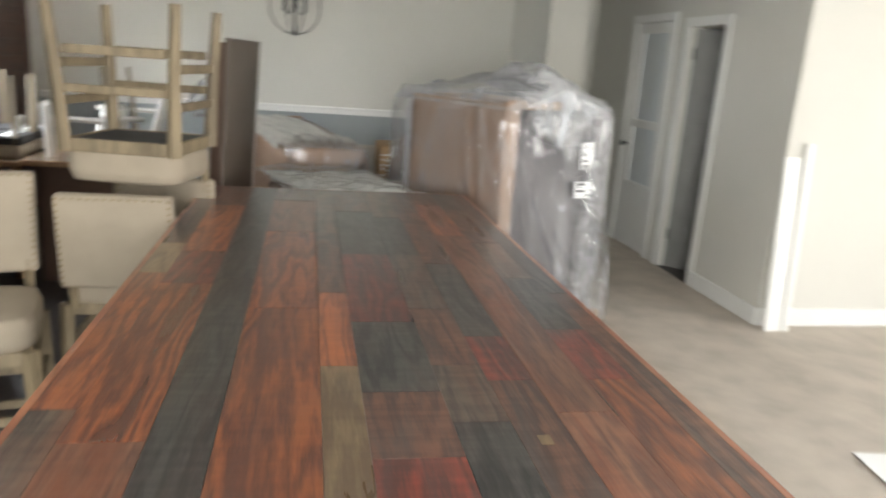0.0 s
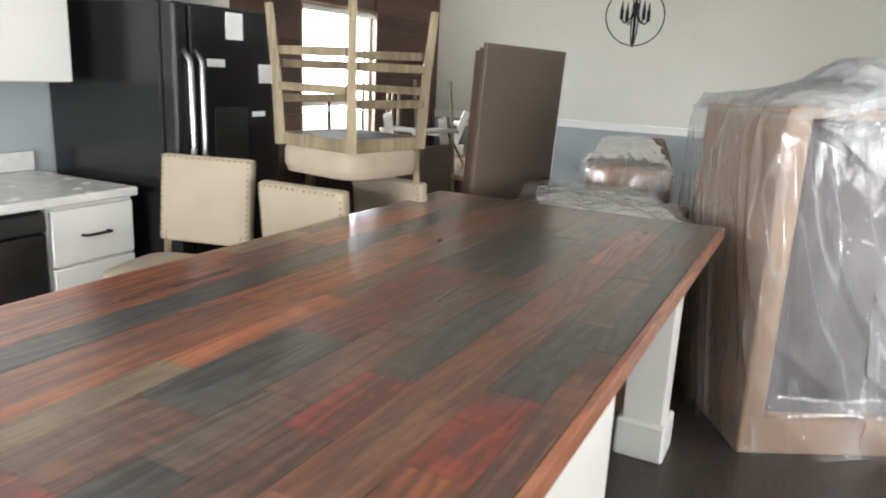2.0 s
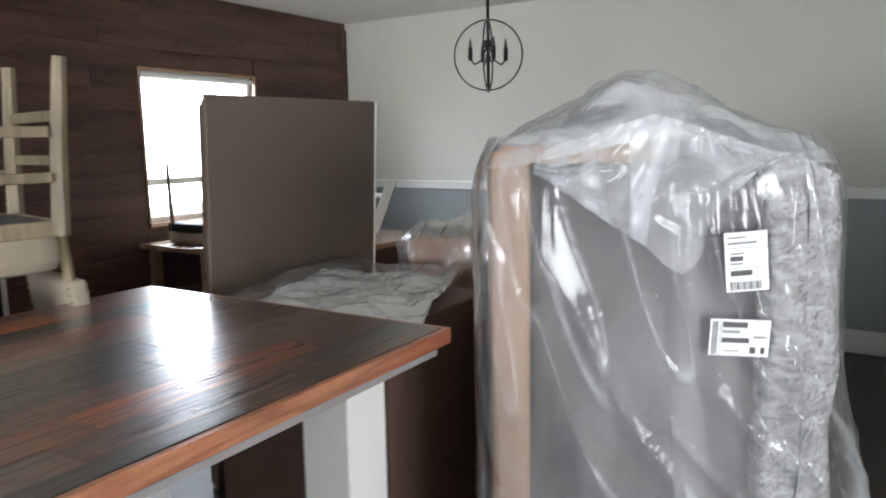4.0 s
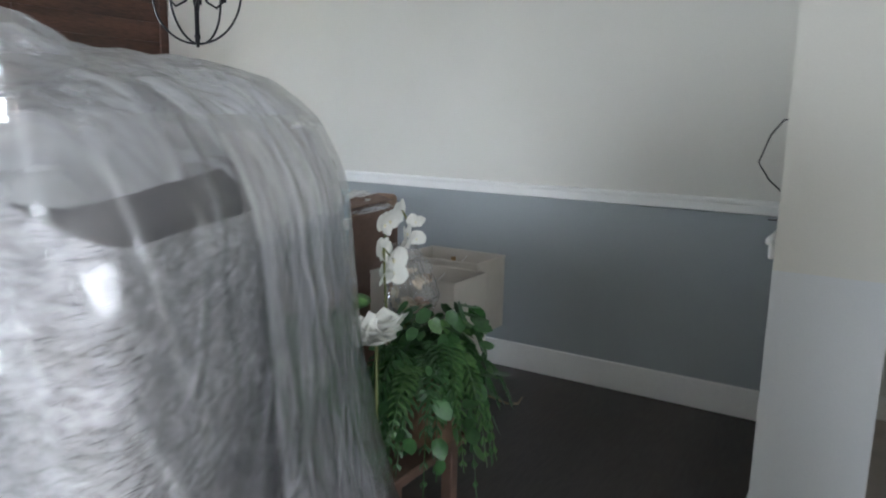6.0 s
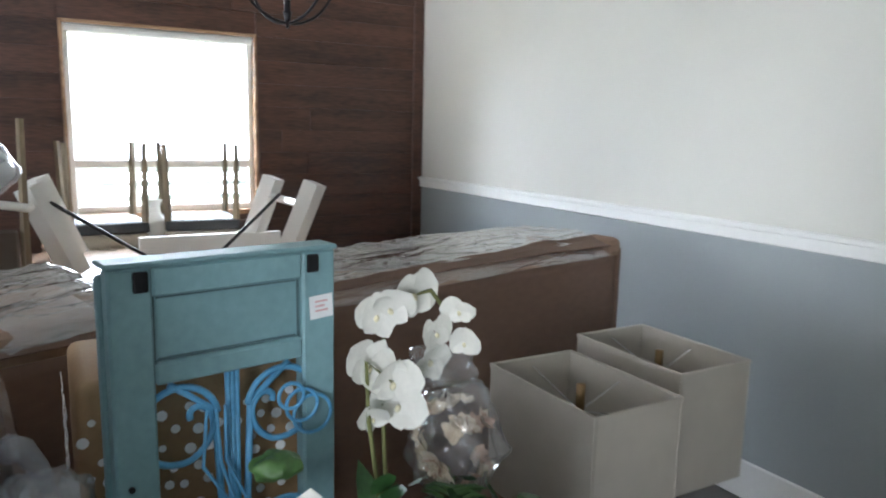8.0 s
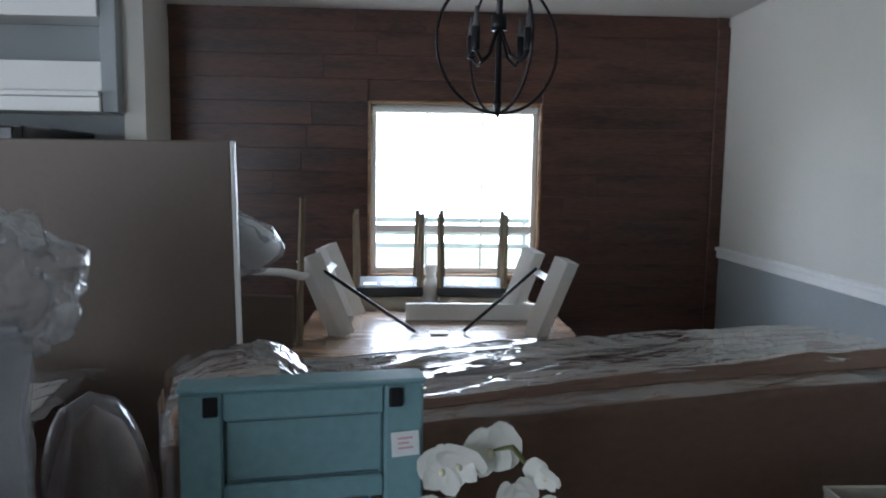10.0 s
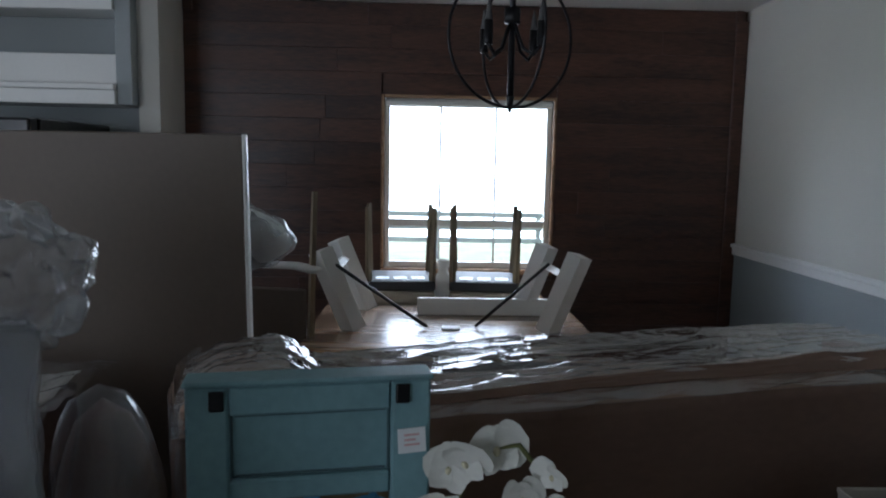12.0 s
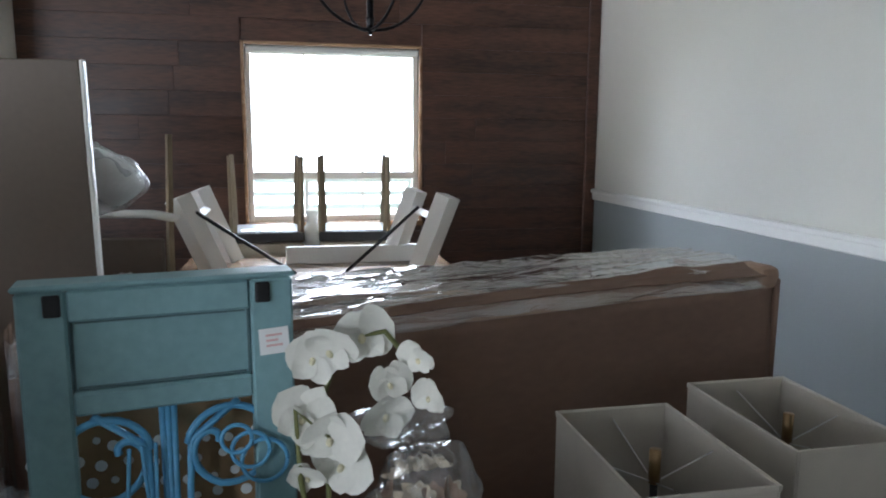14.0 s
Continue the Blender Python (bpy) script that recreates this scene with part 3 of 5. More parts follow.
# ---- kitchen ----
def kitchen():
    t = thing("refrigerator", "glossy black refrigerator with papers on its doors", "refrigerator")
    part("body", box((-3.02, -0.73, 0.02), (-2.27, -0.04, 1.70), 0.008), BLACK, t)
    for y0, y1 in ((-0.73, -0.645), (-0.64, -0.04)):
        d = part("door", box((-2.262, y0 + 0.004, 0.06), (-2.185, y1 - 0.004, 1.695), 0.012, 2), BLACK, t, "glossy black door")
        yh = y1 - 0.03 if y0 < -0.7 else y0 + 0.03
        part("handle", rod([(-2.185, yh, 0.75), (-2.145, yh, 0.8), (-2.14, yh, 1.1), (-2.145, yh, 1.45), (-2.185, yh, 1.5)], 0.012), CHROME, d, "bright worn bar handle", True)
    part("dispenser", box((-2.186, -0.50, 0.95), (-2.18, -0.28, 1.25), 0.004), BLACKMATT, t, "matt black ice dispenser")
    for y, z, w, h in ((-0.42, 1.555, 0.11, 0.12), (-0.54, 1.43, 0.11, 0.035), (-0.20, 1.36, 0.13, 0.09), (-0.12, 1.50, 0.06, 0.03), (-0.25, 1.2, 0.09, 0.025)):
        part("paper_note", box((-2.184, y, z), (-2.1815, y + w, z + h)), PAPER, t, "white paper note")
    for i, (y0, y1) in enumerate(((-1.25, -0.84), (-2.48, -1.87), (-3.1, -2.5))):
        c = thing("base_cabinet", "white base cabinet with drawers and black pulls", "cabinet", group="base cabinets")
        part("body", box((-3.02, y0 + 0.002, 0.1), (-2.36, y1 - 0.002, 0.865), 0.003), CABINET, c)
        part("toe_kick", box((-3.0, y0 + 0.01, 0.0), (-2.42, y1 - 0.01, 0.1)), BLACKMATT, c)
        for z0, z1 in ((0.62, 0.85), (0.37, 0.61), (0.12, 0.36)):
            d = part("drawer", box((-2.358, y0 + 0.012, z0), (-2.338, y1 - 0.012, z1), 0.004), CABINET, c)
            zc, yc = (z0 + z1) / 2, (y0 + y1) / 2
            part("pull", rod([(-2.338, yc - 0.06, zc), (-2.312, yc - 0.06, zc), (-2.312, yc + 0.06, zc), (-2.338, yc + 0.06, zc)], 0.006), IRON, d, "black bar pull")
    dw = thing("dishwasher", "black dishwasher under the pale worktop", "dishwasher")
    part("body", box((-3.0, -1.862, 0.02), (-2.36, -1.258, 0.86), 0.004), BLACK, dw)
    part("door", box((-2.358, -1.858, 0.1), (-2.335, -1.262, 0.77), 0.006), BLACK, dw)
    part("control_panel", box((-2.358, -1.858, 0.775), (-2.33, -1.262, 0.855), 0.006), BLACKMATT, dw)
    tagged(part("worktop", box((-3.028, -3.6, 0.87), (-2.314, -0.836, 0.908), 0.006), COUNTER), "pale speckled stone worktop with a square edge", "worktop")
    tagged(part("backsplash", box((-3.028, -3.6, 0.91), (-3.01, -0.84, 1.0), 0.003), COUNTER), "pale stone upstand behind the worktop", "backsplash")
    for y0, y1 in ((-1.47, -0.87), (-2.1, -1.475)):
        c = thing("wall_cabinet", "white wall cabinet with plain doors", "cabinet", group="wall cabinets")
        part("body", box((-3.02, y0, 1.335), (-2.66, y1 - 0.003, 2.25), 0.004), CABINET, c)
        part("door", box((-2.658, y0 + 0.004, 1.338), (-2.638, y1 - 0.008, 2.245), 0.004), CABINET, c)
    s = thing("bridge_shelf", "white open shelf unit above the refrigerator with grey inside", "shelf")
    # this side and the back panel take the wall grey, the other side white
    part("side_panel", box((-3.02, 0.11, 1.80), (-2.76, 0.19, 2.455), 0.003), GREYPAINT, s, "grey side panel")
    part("side_panel", box((-3.02, -0.78, 1.80), (-2.76, -0.735, 2.455), 0.003), CABINET, s)
    for z0, z1 in ((1.80, 1.875), (2.28, 2.37)):
        part("shelf_board", box((-3.02, -0.733, z0), (-2.74, 0.108, z1), 0.004), WHITE, s)
    part("moulding", box((-2.758, -0.78, 1.877), (-2.725, 0.108, 1.905), 0.004), WHITE, s)
    part("door", box((-2.79, -0.733, 1.907), (-2.77, 0.108, 2.06), 0.004), CABINET, s)
    part("back_panel", box((-3.02, -0.733, 1.877), (-2.99, 0.108, 2.278)), GREYPAINT, s, "grey back panel")


kitchen()

# ---- leaning board ----
def leaning_board():
    a, b = Vector((-1.163, 0.235, 0)), Vector((-1.078, 1.169, 0))
    ang = math.degrees(math.atan2(b.y - a.y, b.x - a.x)) - 90
    t = thing("leaning_tabletop", "taupe table boards standing on edge, wrapped at one side", "tabletop", pose(a.x, a.y, 0, 0, 0, ang) @ pose(0, 0, 0, 0, 3.0, 0) @ pose(-0.085, 0, 0.0))
    w = (b - a).length
    part("board", box((-0.022, 0, 0.004), (0.0, w, 1.60), 0.004), PANEL, t, "taupe board face")
    part("board", box((-0.050, 0.012, 0.004), (-0.024, w - 0.006, 1.575), 0.004), CARDDARK, t, "dark brown board behind")
    part("board", box((-0.075, 0.02, 0.004), (-0.052, w - 0.012, 1.56), 0.004), CARDDARK, t)
    # white strip put in for the window light along the boards' edge
    part("lit_edge", box((-0.023, w, 0.004), (0.002, w + 0.012, 1.60), 0.003), WHITE, t, "white strip for window light on the edge")


leaning_board()

# ---- plank facing of the west wall, board by board ----
def wall_planks():
    rnd = random.Random(11)
    z, row = 0.0, 0
    while z < CH - 0.02:
        z1 = min(z + 0.137, CH - 0.004)
        cuts = sorted([0.305, 3.568] + [rnd.uniform(0.9, 3.2) for _ in range(2)])
        for a, b in zip(cuts, cuts[1:]):
            spans = [(a, b)]
            if z1 > WZ0 - 0.01 and z < WZ1:
                spans = [(a, min(b, WY0)), (max(a, WY1), b)]
            for p, q in spans:
                if q - p > 0.02:
                    part("plank", box((XW - 0.02, p + 0.0004, z + 0.0006), (XW + rnd.uniform(-0.0015, 0.0005), q - 0.0004, z1), 0.001), WALLWOOD, wall_west)
        z, row = z1, row + 1
    # sloped closing strips where the wall meets the ceiling
    for y in (0.335, 3.585):
        setting("ceiling_corner_batten", box((XW + 0.001, y - 0.03, 2.385), (XW + 0.014, y + 0.03, 2.458), 0.006), WALLWOOD, "dark brown top batten of the plank wall", "trim")


wall_planks()
backdrop = bpy.data.materials.new("bright_sky_haze")
backdrop.use_nodes = True
em = backdrop.node_tree.nodes.new("ShaderNodeEmission")
em.inputs["Color"].default_value, em.inputs["Strength"].default_value = (0.95, 0.98, 1, 1), 13.0
backdrop.node_tree.links.new(em.outputs[0], backdrop.node_tree.nodes["Material Output"].inputs["Surface"])
setting("backdrop", box((-17, -25, -0.3), (-16.8, 30, 20)), backdrop, "bright hazy sky beyond the yard", "sky")
yard = thing("yard_fence", "pale rail fence across the sunlit yard", "fence")
for y in range(-4, 10, 2):
    part("post", box((-13.06, y - 0.05, -0.32), (-12.96, y + 0.05, 0.6), 0.01), WHITE, yard)
for z in (0.0, 0.25, 0.5):
    part("rail", box((-12.955, -4.1, z), (-12.92, 8.1, z + 0.1), 0.008), WHITE, yard)


# ---- wrapped armchair standing on end ----
def rounded(w, d, r, s):
    """A place and outward way at s (0 to 1) round a rounded rectangle from the front's middle."""
    n = 8
    a = 2 * math.pi * s - math.pi / 2
    c, q = math.cos(a), math.sin(a)
    k = 1 / (abs(c) ** n + abs(q) ** n) ** (1 / n)
    return Vector((w / 2 + c * k * w / 2, d / 2 + q * k * d / 2, 0)), Vector((c, q, 0)).normalized()


def label_sheet(t, name, m, w, h, bars, words=()):
    lab = part(name, box((0, -0.0012, 0), (w, 0, h)), PAPER, t, "white shipping label", m=m)
    for x0, z0, x1, z1, ink in bars:
        part("print_bar", box((x0 * w, -0.0024, z0 * h), (x1 * w, -0.0014, z1 * h)), INK if ink else GREYINK, lab)
    return lab


def wrapped_armchair():
    t = thing("wrapped_armchair", "grey armchair on end in clear film and cardboard edges", "armchair", pose(0.185, -0.053, 0, 0, 0, 29))
    W, D, H = 0.85, 1.0, 1.41
    part("frame", box((0.05, 0.045, 0.04), (W - 0.06, 0.74, H - 0.06), 0.06, 3), SOFA, t, "grey upholstered frame", True)
    part("arm", rod([(0.30, 0.13, 1.25), (0.46, 0.10, 1.24), (0.62, 0.10, 1.25), (0.76, 0.12, 1.27)], 0.10, 16), SOFA, t, "rolled grey fabric arm", True)
    part("side_card", box((0.0, 0.0, 0.0), (0.028, 0.78, H - 0.03), 0.008, 2), CARD, t, "brown cardboard side")
    part("corner_card", box((0.002, -0.004, 0.0), (0.095, 0.04, H - 0.02), 0.012, 2), CARD, t, "brown cardboard corner guard")
    part("base_card", box((0.0, -0.01, 0.0), (W + 0.075, 0.12, 0.165), 0.015, 2), CARD, t, "brown cardboard base guard")
    part("top_card", box((0.02, 0.0, H - 0.055), (0.42, 0.62, H - 0.01), 0.014, 2), CARD, t, "brown cardboard top guard")
    # bubble wrap down one front corner and the whole side
    def bub(u, v):
        p, o = rounded(0.22, 0.5, 0.05, u)
        p = Vector((0.648 + p.x * 0.91 + 0.02 * math.sin(v * 3.0), -0.02 + p.y, 0.01 + v * 1.36))
        return p + o * 0.018 * noise.noise((u * 9, v * 7, 2.2)) - Vector((0, 0, 1)) * (0.12 * max(0, v - 0.9) * 10 * max(0, p.x - 0.72) * 4)
    part("bubble_corner", sheet(70, 60, bub), BUBBLE, t, "glossy bubble wrap column", True)
    # clear film round everything
    def shell(u, v, ridge=1.0):
        z = v * (H + 0.01)
        p, o = rounded(W + 0.06, D + 0.08, 0.1, u)
        per = u * 3.9
        f = noise.noise((per * 5.5 + z * 2.4, z * 1.1, 7.7))
        bend = per - 0.55 * max(0, 1.25 - z) ** 1.5 * (0.4 + max(0, p.x))   # folds sweep down and across from the top corner
        g = 1 - 2 * abs(noise.noise((bend * 7.5, z * 0.55, 1.3)))
        side = (0.35 if p.x > W * 0.93 or p.y > 0.5 else 1.0) * ridge
        out = (0.010 * f + 0.026 * max(0, g) ** 4) * side
        if o.y < -0.2 and 0.1 < p.x < 0.72 and z > 0.19:   # hollow over the seat front
            p.y += 0.04 * min(1, (p.x - 0.1) / 0.06, (0.72 - p.x) / 0.06, (z - 0.19) / 0.06)
        top = max(0, v - 0.88) / 0.12
        p = p - o * 0.06 * top * top
        if p.x > W * 0.4:   # the side bulges out and back towards the floor
            k = min(1, (p.x - W * 0.4) / (W * 0.4))
            p.y = p.y * (1 + k * ((0.93 + 0.29 * min(1, max(0, 1.38 - z) / 1.0) ** 1.1) / 1.03 - 1))
            p.x += 0.025 * math.sin(min(1, z / 1.4) * 3.1) * k
            low = min(1, max(0, (0.95 - z) / 0.75))
            p.x += 0.15 * k * low * low * (3 - 2 * low) * max(0.7, 1 - max(0, p.y - 0.1) * 0.6)   # and flares into a loose skirt
        return Vector((p.x - 0.03, p.y - 0.042, 0.003 + z)) + o * out
    part("clear_film", sheet(420, 120, shell), FILM, t, "clear film with long slanting folds", True)
    def inner(u, v):
        q = shell(0.19 + 0.40 * u, v * 0.985, 0.3)
        return q + (Vector((W / 2, 0.55, q.z)) - q).normalized() * 0.014 + Vector((1, 0, 0)) * 0.003 * noise.noise((u * 10, v * 9, 3))
    part("milky_film", sheet(110, 90, inner), MILKFILM, t, "milky film down the side and back", True)
    def mound(u, v):
        x, y = -0.01 + u * (W - 0.02), -0.03 + v * (D - 0.07 * u)
        e = math.exp(-((u - 0.50) / 0.27) ** 2 - ((v - 0.28) / 0.32) ** 2)
        rim = max(abs(2 * u - 1), abs(2 * v - 1)) ** 8
        back = math.exp(-((u - 0.72) / 0.32) ** 2 - ((v - 0.85) / 0.3) ** 2)
        z = H + 0.03 + 0.145 * e + 0.085 * back - 0.085 * rim * (1 - 0.7 * back)
        q = rumple((x, y, z), (0.02 + 0.04 * e) * (1 - 0.7 * rim), 0.16, 3.0)
        return Vector((x, y, z)) + Vector((q.x * 0.3, q.y * 0.3, abs(q.z) * 1.0 - 0.01))
    part("milky_top", sheet(40, 40, lambda u, v: mound(0.3 + 0.69 * u, 0.42 + 0.57 * v) - Vector((0, 0, 0.012))), MILKFILM, t, "milky film over the back corner", True)
    part("gathered_film", sheet(70, 60, mound), FILMHAZY, t, "gathered hazy film on top", True)
    edge = ((0.10, 1.33), (0.16, 1.29), (0.25, 1.235), (0.35, 1.165), (0.42, 1.105), (0.455, 1.085), (0.49, 1.12), (0.51, 1.19), (0.55, 1.265), (0.62, 1.33), (0.72, 1.385))
    def flap(u, v):
        x = 0.10 + 0.62 * u
        k = next(i for i in range(len(edge) - 1) if x <= edge[i + 1][0] + 1e-6)
        (xa, za), (xb, zb) = edge[k], edge[k + 1]
        low = za + (zb - za) * (x - xa) / (xb - xa)
        top = H + 0.06 - 0.2 * abs(u - 0.45)
        z = top + (low - top) * v
        q = rumple((x, v * 0.4, z), 0.035, 0.13, 9.0)
        pleat = 0.012 * noise.noise(((x - 0.455) * 22 / (0.35 + v), v * 1.5, 6.1)) * (0.4 + v)
        return Vector((x + q.x * 0.3, -0.052 - 0.02 * math.sin(v * 3.1) + q.y * 0.5 + pleat, z + q.z * 0.2))
    part("loose_flap", sheet(90, 60, flap), FLAPFILM, t, "loose pointed flap of hazy film", True)
    bars = ((0.06, 0.90, 0.5, 0.93, 0), (0.06, 0.80, 0.75, 0.84, 0), (0.0, 0.735, 1, 0.742, 1), (0.12, 0.63, 0.45, 0.66, 0), (0.12, 0.52, 0.42, 0.60, 1), (0.12, 0.46, 0.4, 0.49, 0),
            (0.0, 0.40, 1, 0.406, 1), (0.12, 0.27, 0.62, 0.36, 1), (0.0, 0.21, 1, 0.215, 1)) + tuple((0.1 + 0.05 * k, 0.03, 0.1 + 0.05 * k + (0.018 if k % 3 else 0.032), 0.17, 1) for k in range(15))
    label_sheet(t, "shipping_label", pose(0.568, -0.03, 1.038, 0, -4.5, 0), 0.102, 0.146, bars)
    bars = ((0.2, 0.78, 0.62, 0.93, 1), (0.2, 0.62, 0.5, 0.70, 0), (0.0, 0.735, 1, 0.742, 1), (0.17, 0.0, 0.176, 1, 1), (0.2, 0.36, 0.66, 0.50, 1), (0.72, 0.5, 0.95, 0.56, 0), (0.68, 0.08, 0.78, 0.26, 1), (0.86, 0.08, 0.93, 0.26, 1),
            (0.25, 0.12, 0.5, 0.16, 0)) + tuple((0.03, 0.05 + 0.045 * k, 0.13, 0.05 + 0.045 * k + (0.02 if k % 2 else 0.032), 1) for k in range(20))
    label_sheet(t, "shipping_label", pose(0.53, -0.03, 0.882, 0, 2.5, 0), 0.145, 0.092, bars)
    def bunch(u, v):
        a, h = 2 * math.pi * u, math.pi * (v - 0.5)
        p = Vector((0.10 * math.cos(h) * math.cos(a), 0.085 * math.cos(h) * math.sin(a), 0.105 * math.sin(h)))
        return Vector((0.42, 1.09, 1.335)) + p * (1 + 0.35 * noise.noise(p * 18)) + rumple(p, 0.03, 0.035, 2)
    part("bunched_film", sheet(56, 36, bunch), FILMHAZY, t, "bunched hazy film behind the back", True)
    def hang(u, v):
        x = 0.30 + u * 0.2
        return Vector((x, 1.07 + 0.03 * math.sin(u * 42 + v * 3) + 0.02 * noise.noise((u * 9, v * 3, 5)), 0.45 + v * 0.82)) + rumple((x, v, 0), 0.012, 0.1, 4)
    part("hanging_film", sheet(70, 40, hang), FILMHAZY, t, "film hanging in long folds", True)
    part("tape_end", sheet(8, 10, lambda u, v: Vector((W + 0.02 + 0.05 * u, 0.2 + 0.05 * math.sin(v * 5), 0.42 + v * 0.3)) + rumple((u, v, 0), 0.02, 0.3)), FILMHAZY, t, "loose film tail", True)


wrapped_armchair()


def wrapped_sofa():
    e, n = Vector((0.214, -0.977, 0)), Vector((-0.977, -0.214, 0))
    t = thing("wrapped_sofa", "long sofa wrapped in brown kraft paper and clear film", "sofa", Matrix(((n.x, e.x, 0, -0.846), (n.y, e.y, 0, 3.227), (0, 0, 1, 0), (0, 0, 0, 1))))
    L, D = 2.1, 0.5
    def front(u, v):
        z = v * (0.945 - 0.03 * u)
        q = rumple((0, u * L, z), 0.012, 0.35, 5)
        return Vector((0.012 * math.sin(v * 3.1) * -1 + q.x * 0.6, u * L, z + q.z * 0.3))
    part("kraft_side", sheet(60, 30, front, 0.006), KRAFT, t, "brown kraft paper side", True)
    part("core", box((0.02, 0.015, 0.0), (D - 0.02, L - 0.03, 0.90), 0.05, 3), CARD, t, "brown cardboard body")
    part("arm", box((0.01, L - 0.27, 0.85), (D - 0.02, L - 0.012, 0.985), 0.03, 3), CARD, t, "brown cardboard over the arm")
    part("end_card", box((-0.008, -0.012, 0.0), (D - 0.04, 0.012, 0.965), 0.006, 2), KRAFT, t, "folded cardboard end")
    part("corner_flap", box((-0.01, -0.012, 0.93), (0.12, 0.07, 1.005), 0.025, 2), CARD, t, "raised cardboard corner")
    def topfilm(u, v):
        x, y = -0.004 + u * (D + 0.03), -0.0 + v * L
        z = 0.94 + 0.03 * (1 - (2 * u - 1) ** 2) + 0.03 * (1 - v) + 0.015 * math.sin(v * 4)
        g = 1 - 2 * abs(noise.noise((x * 16 + y * 2.0, y * 1.7, 4.1)))
        q = rumple((x * 2.2, y, z), 0.012, 0.22, 1.5)
        edge = max(0, 0.06 - u) / 0.06 + max(0, u - 0.94) / 0.06 + max(0, v - 0.96) / 0.04 * 0.8
        k = min(1, max(0, (v - 0.83) / 0.06))
        z += 0.07 * k * k * (3 - 2 * k) - 0.02 * max(0, v - 0.9) * 10   # up over the arm
        return Vector((x, y, z + 0.016 * g ** 3 + q.z * 0.7 - 0.04 * edge))
    def fold(u, v):   # the wrapping paper turned over the front edge, broad at one end
        w = 0.035 + 0.17 * (1 - v) ** 2 * (1 + 0.3 * noise.noise((v * 9, 2.2, 0.4)))
        q = topfilm(u * w, v * 0.985)
        r = rumple((u, v * 3, 0), 0.006, 0.2, 7)
        return Vector((q.x - 0.004, q.y + 0.006, 0.948 + 0.028 * (1 - (2 * u * w - 1) ** 2) + 0.03 * (1 - v) + 0.015 * math.sin(v * 4) + 0.008 * u + abs(r.z) + max(0, q.z - 1.0)))
    part("paper_fold", sheet(16, 90, fold, 0.003), KRAFT, t, "creased kraft paper folded over the edge", True)
    part("film_cover", sheet(60, 150, topfilm), TOPFILM, t, "crinkled clear film over the top", True)
    def endfilm(u, v):
        a = u * math.pi
        p = Vector((0.25 - 0.27 * math.cos(a), L - 0.03 + 0.05 * math.sin(a) ** 0.7, 0.05 + v * 0.93))
        return p + rumple(p, 0.02, 0.15, 6)
    part("film_end", sheet(50, 50, endfilm), FILM, t, "bunched film at the end", True)


wrapped_sofa()


def foam_box():
    t = thing("packed_box", "brown cardboard box covered by a white foam sheet", "box")
    part("carton", box((-0.98, 0.05, 0.0), (-0.22, 0.70, 0.862), 0.008, 2), CARDDARK, t)
    a, b, c, d = (Vector(p) for p in ((-0.80, 0.075, 0), (-1.02, 0.69, 0), (-0.45, 0.76, 0), (-0.12, 0.08, 0)))
    def place(u, v):
        p = (a * (1 - u) + d * u) * (1 - v) + (b * (1 - u) + c * u) * v
        q = rumple(p, 0.03, 0.22, 2)
        return Vector((p.x + q.x * 0.5, p.y + q.y * 0.3, 0.874 + abs(q.z) * 0.9))
    part("foam_sheet", sheet(40, 40, place, 0.003), FOAM, t, "creased white foam sheet", True)
    def clear(u, v):
        p = (a * (1 - u) + d * u) * (1 - v) + (b * (1 - u) + c * u) * v
        q = rumple(p, 0.05, 0.16, 8)
        return Vector((p.x - 0.04 + 0.1 * (u - 0.5), p.y + 0.03 + 0.1 * (v - 0.5), 0.89 + abs(q.z)))
    part("clear_cover", sheet(40, 40, clear), FILM, t, "clear plastic cover", True)


foam_box()


def film_bundle():
    t = thing("wrapped_bundle", "upright brown padded bundle wrapped in clear film", "bundle")
    def place(r, k, s):
        def f(u, v):
            a, z = 2 * math.pi * u, v
            rad = r * math.sqrt(max(0.0, 1 - max(0, (z - 0.72) / 0.28) ** 2))
            p = Vector((-0.16 + rad * math.cos(a), 1.14 + rad * math.sin(a), 0.0 + z * s))
            return p + rumple(p, k, 0.14, 3)
        return f
    part("body", sheet(40, 26, place(0.095, 0.005, 1.09)), CARDDARK, t, "dark brown padded body", True)
    part("film", sheet(60, 36, place(0.108, 0.018, 1.12)), FILM, t, "clear film wrapping", True)


film_bundle()


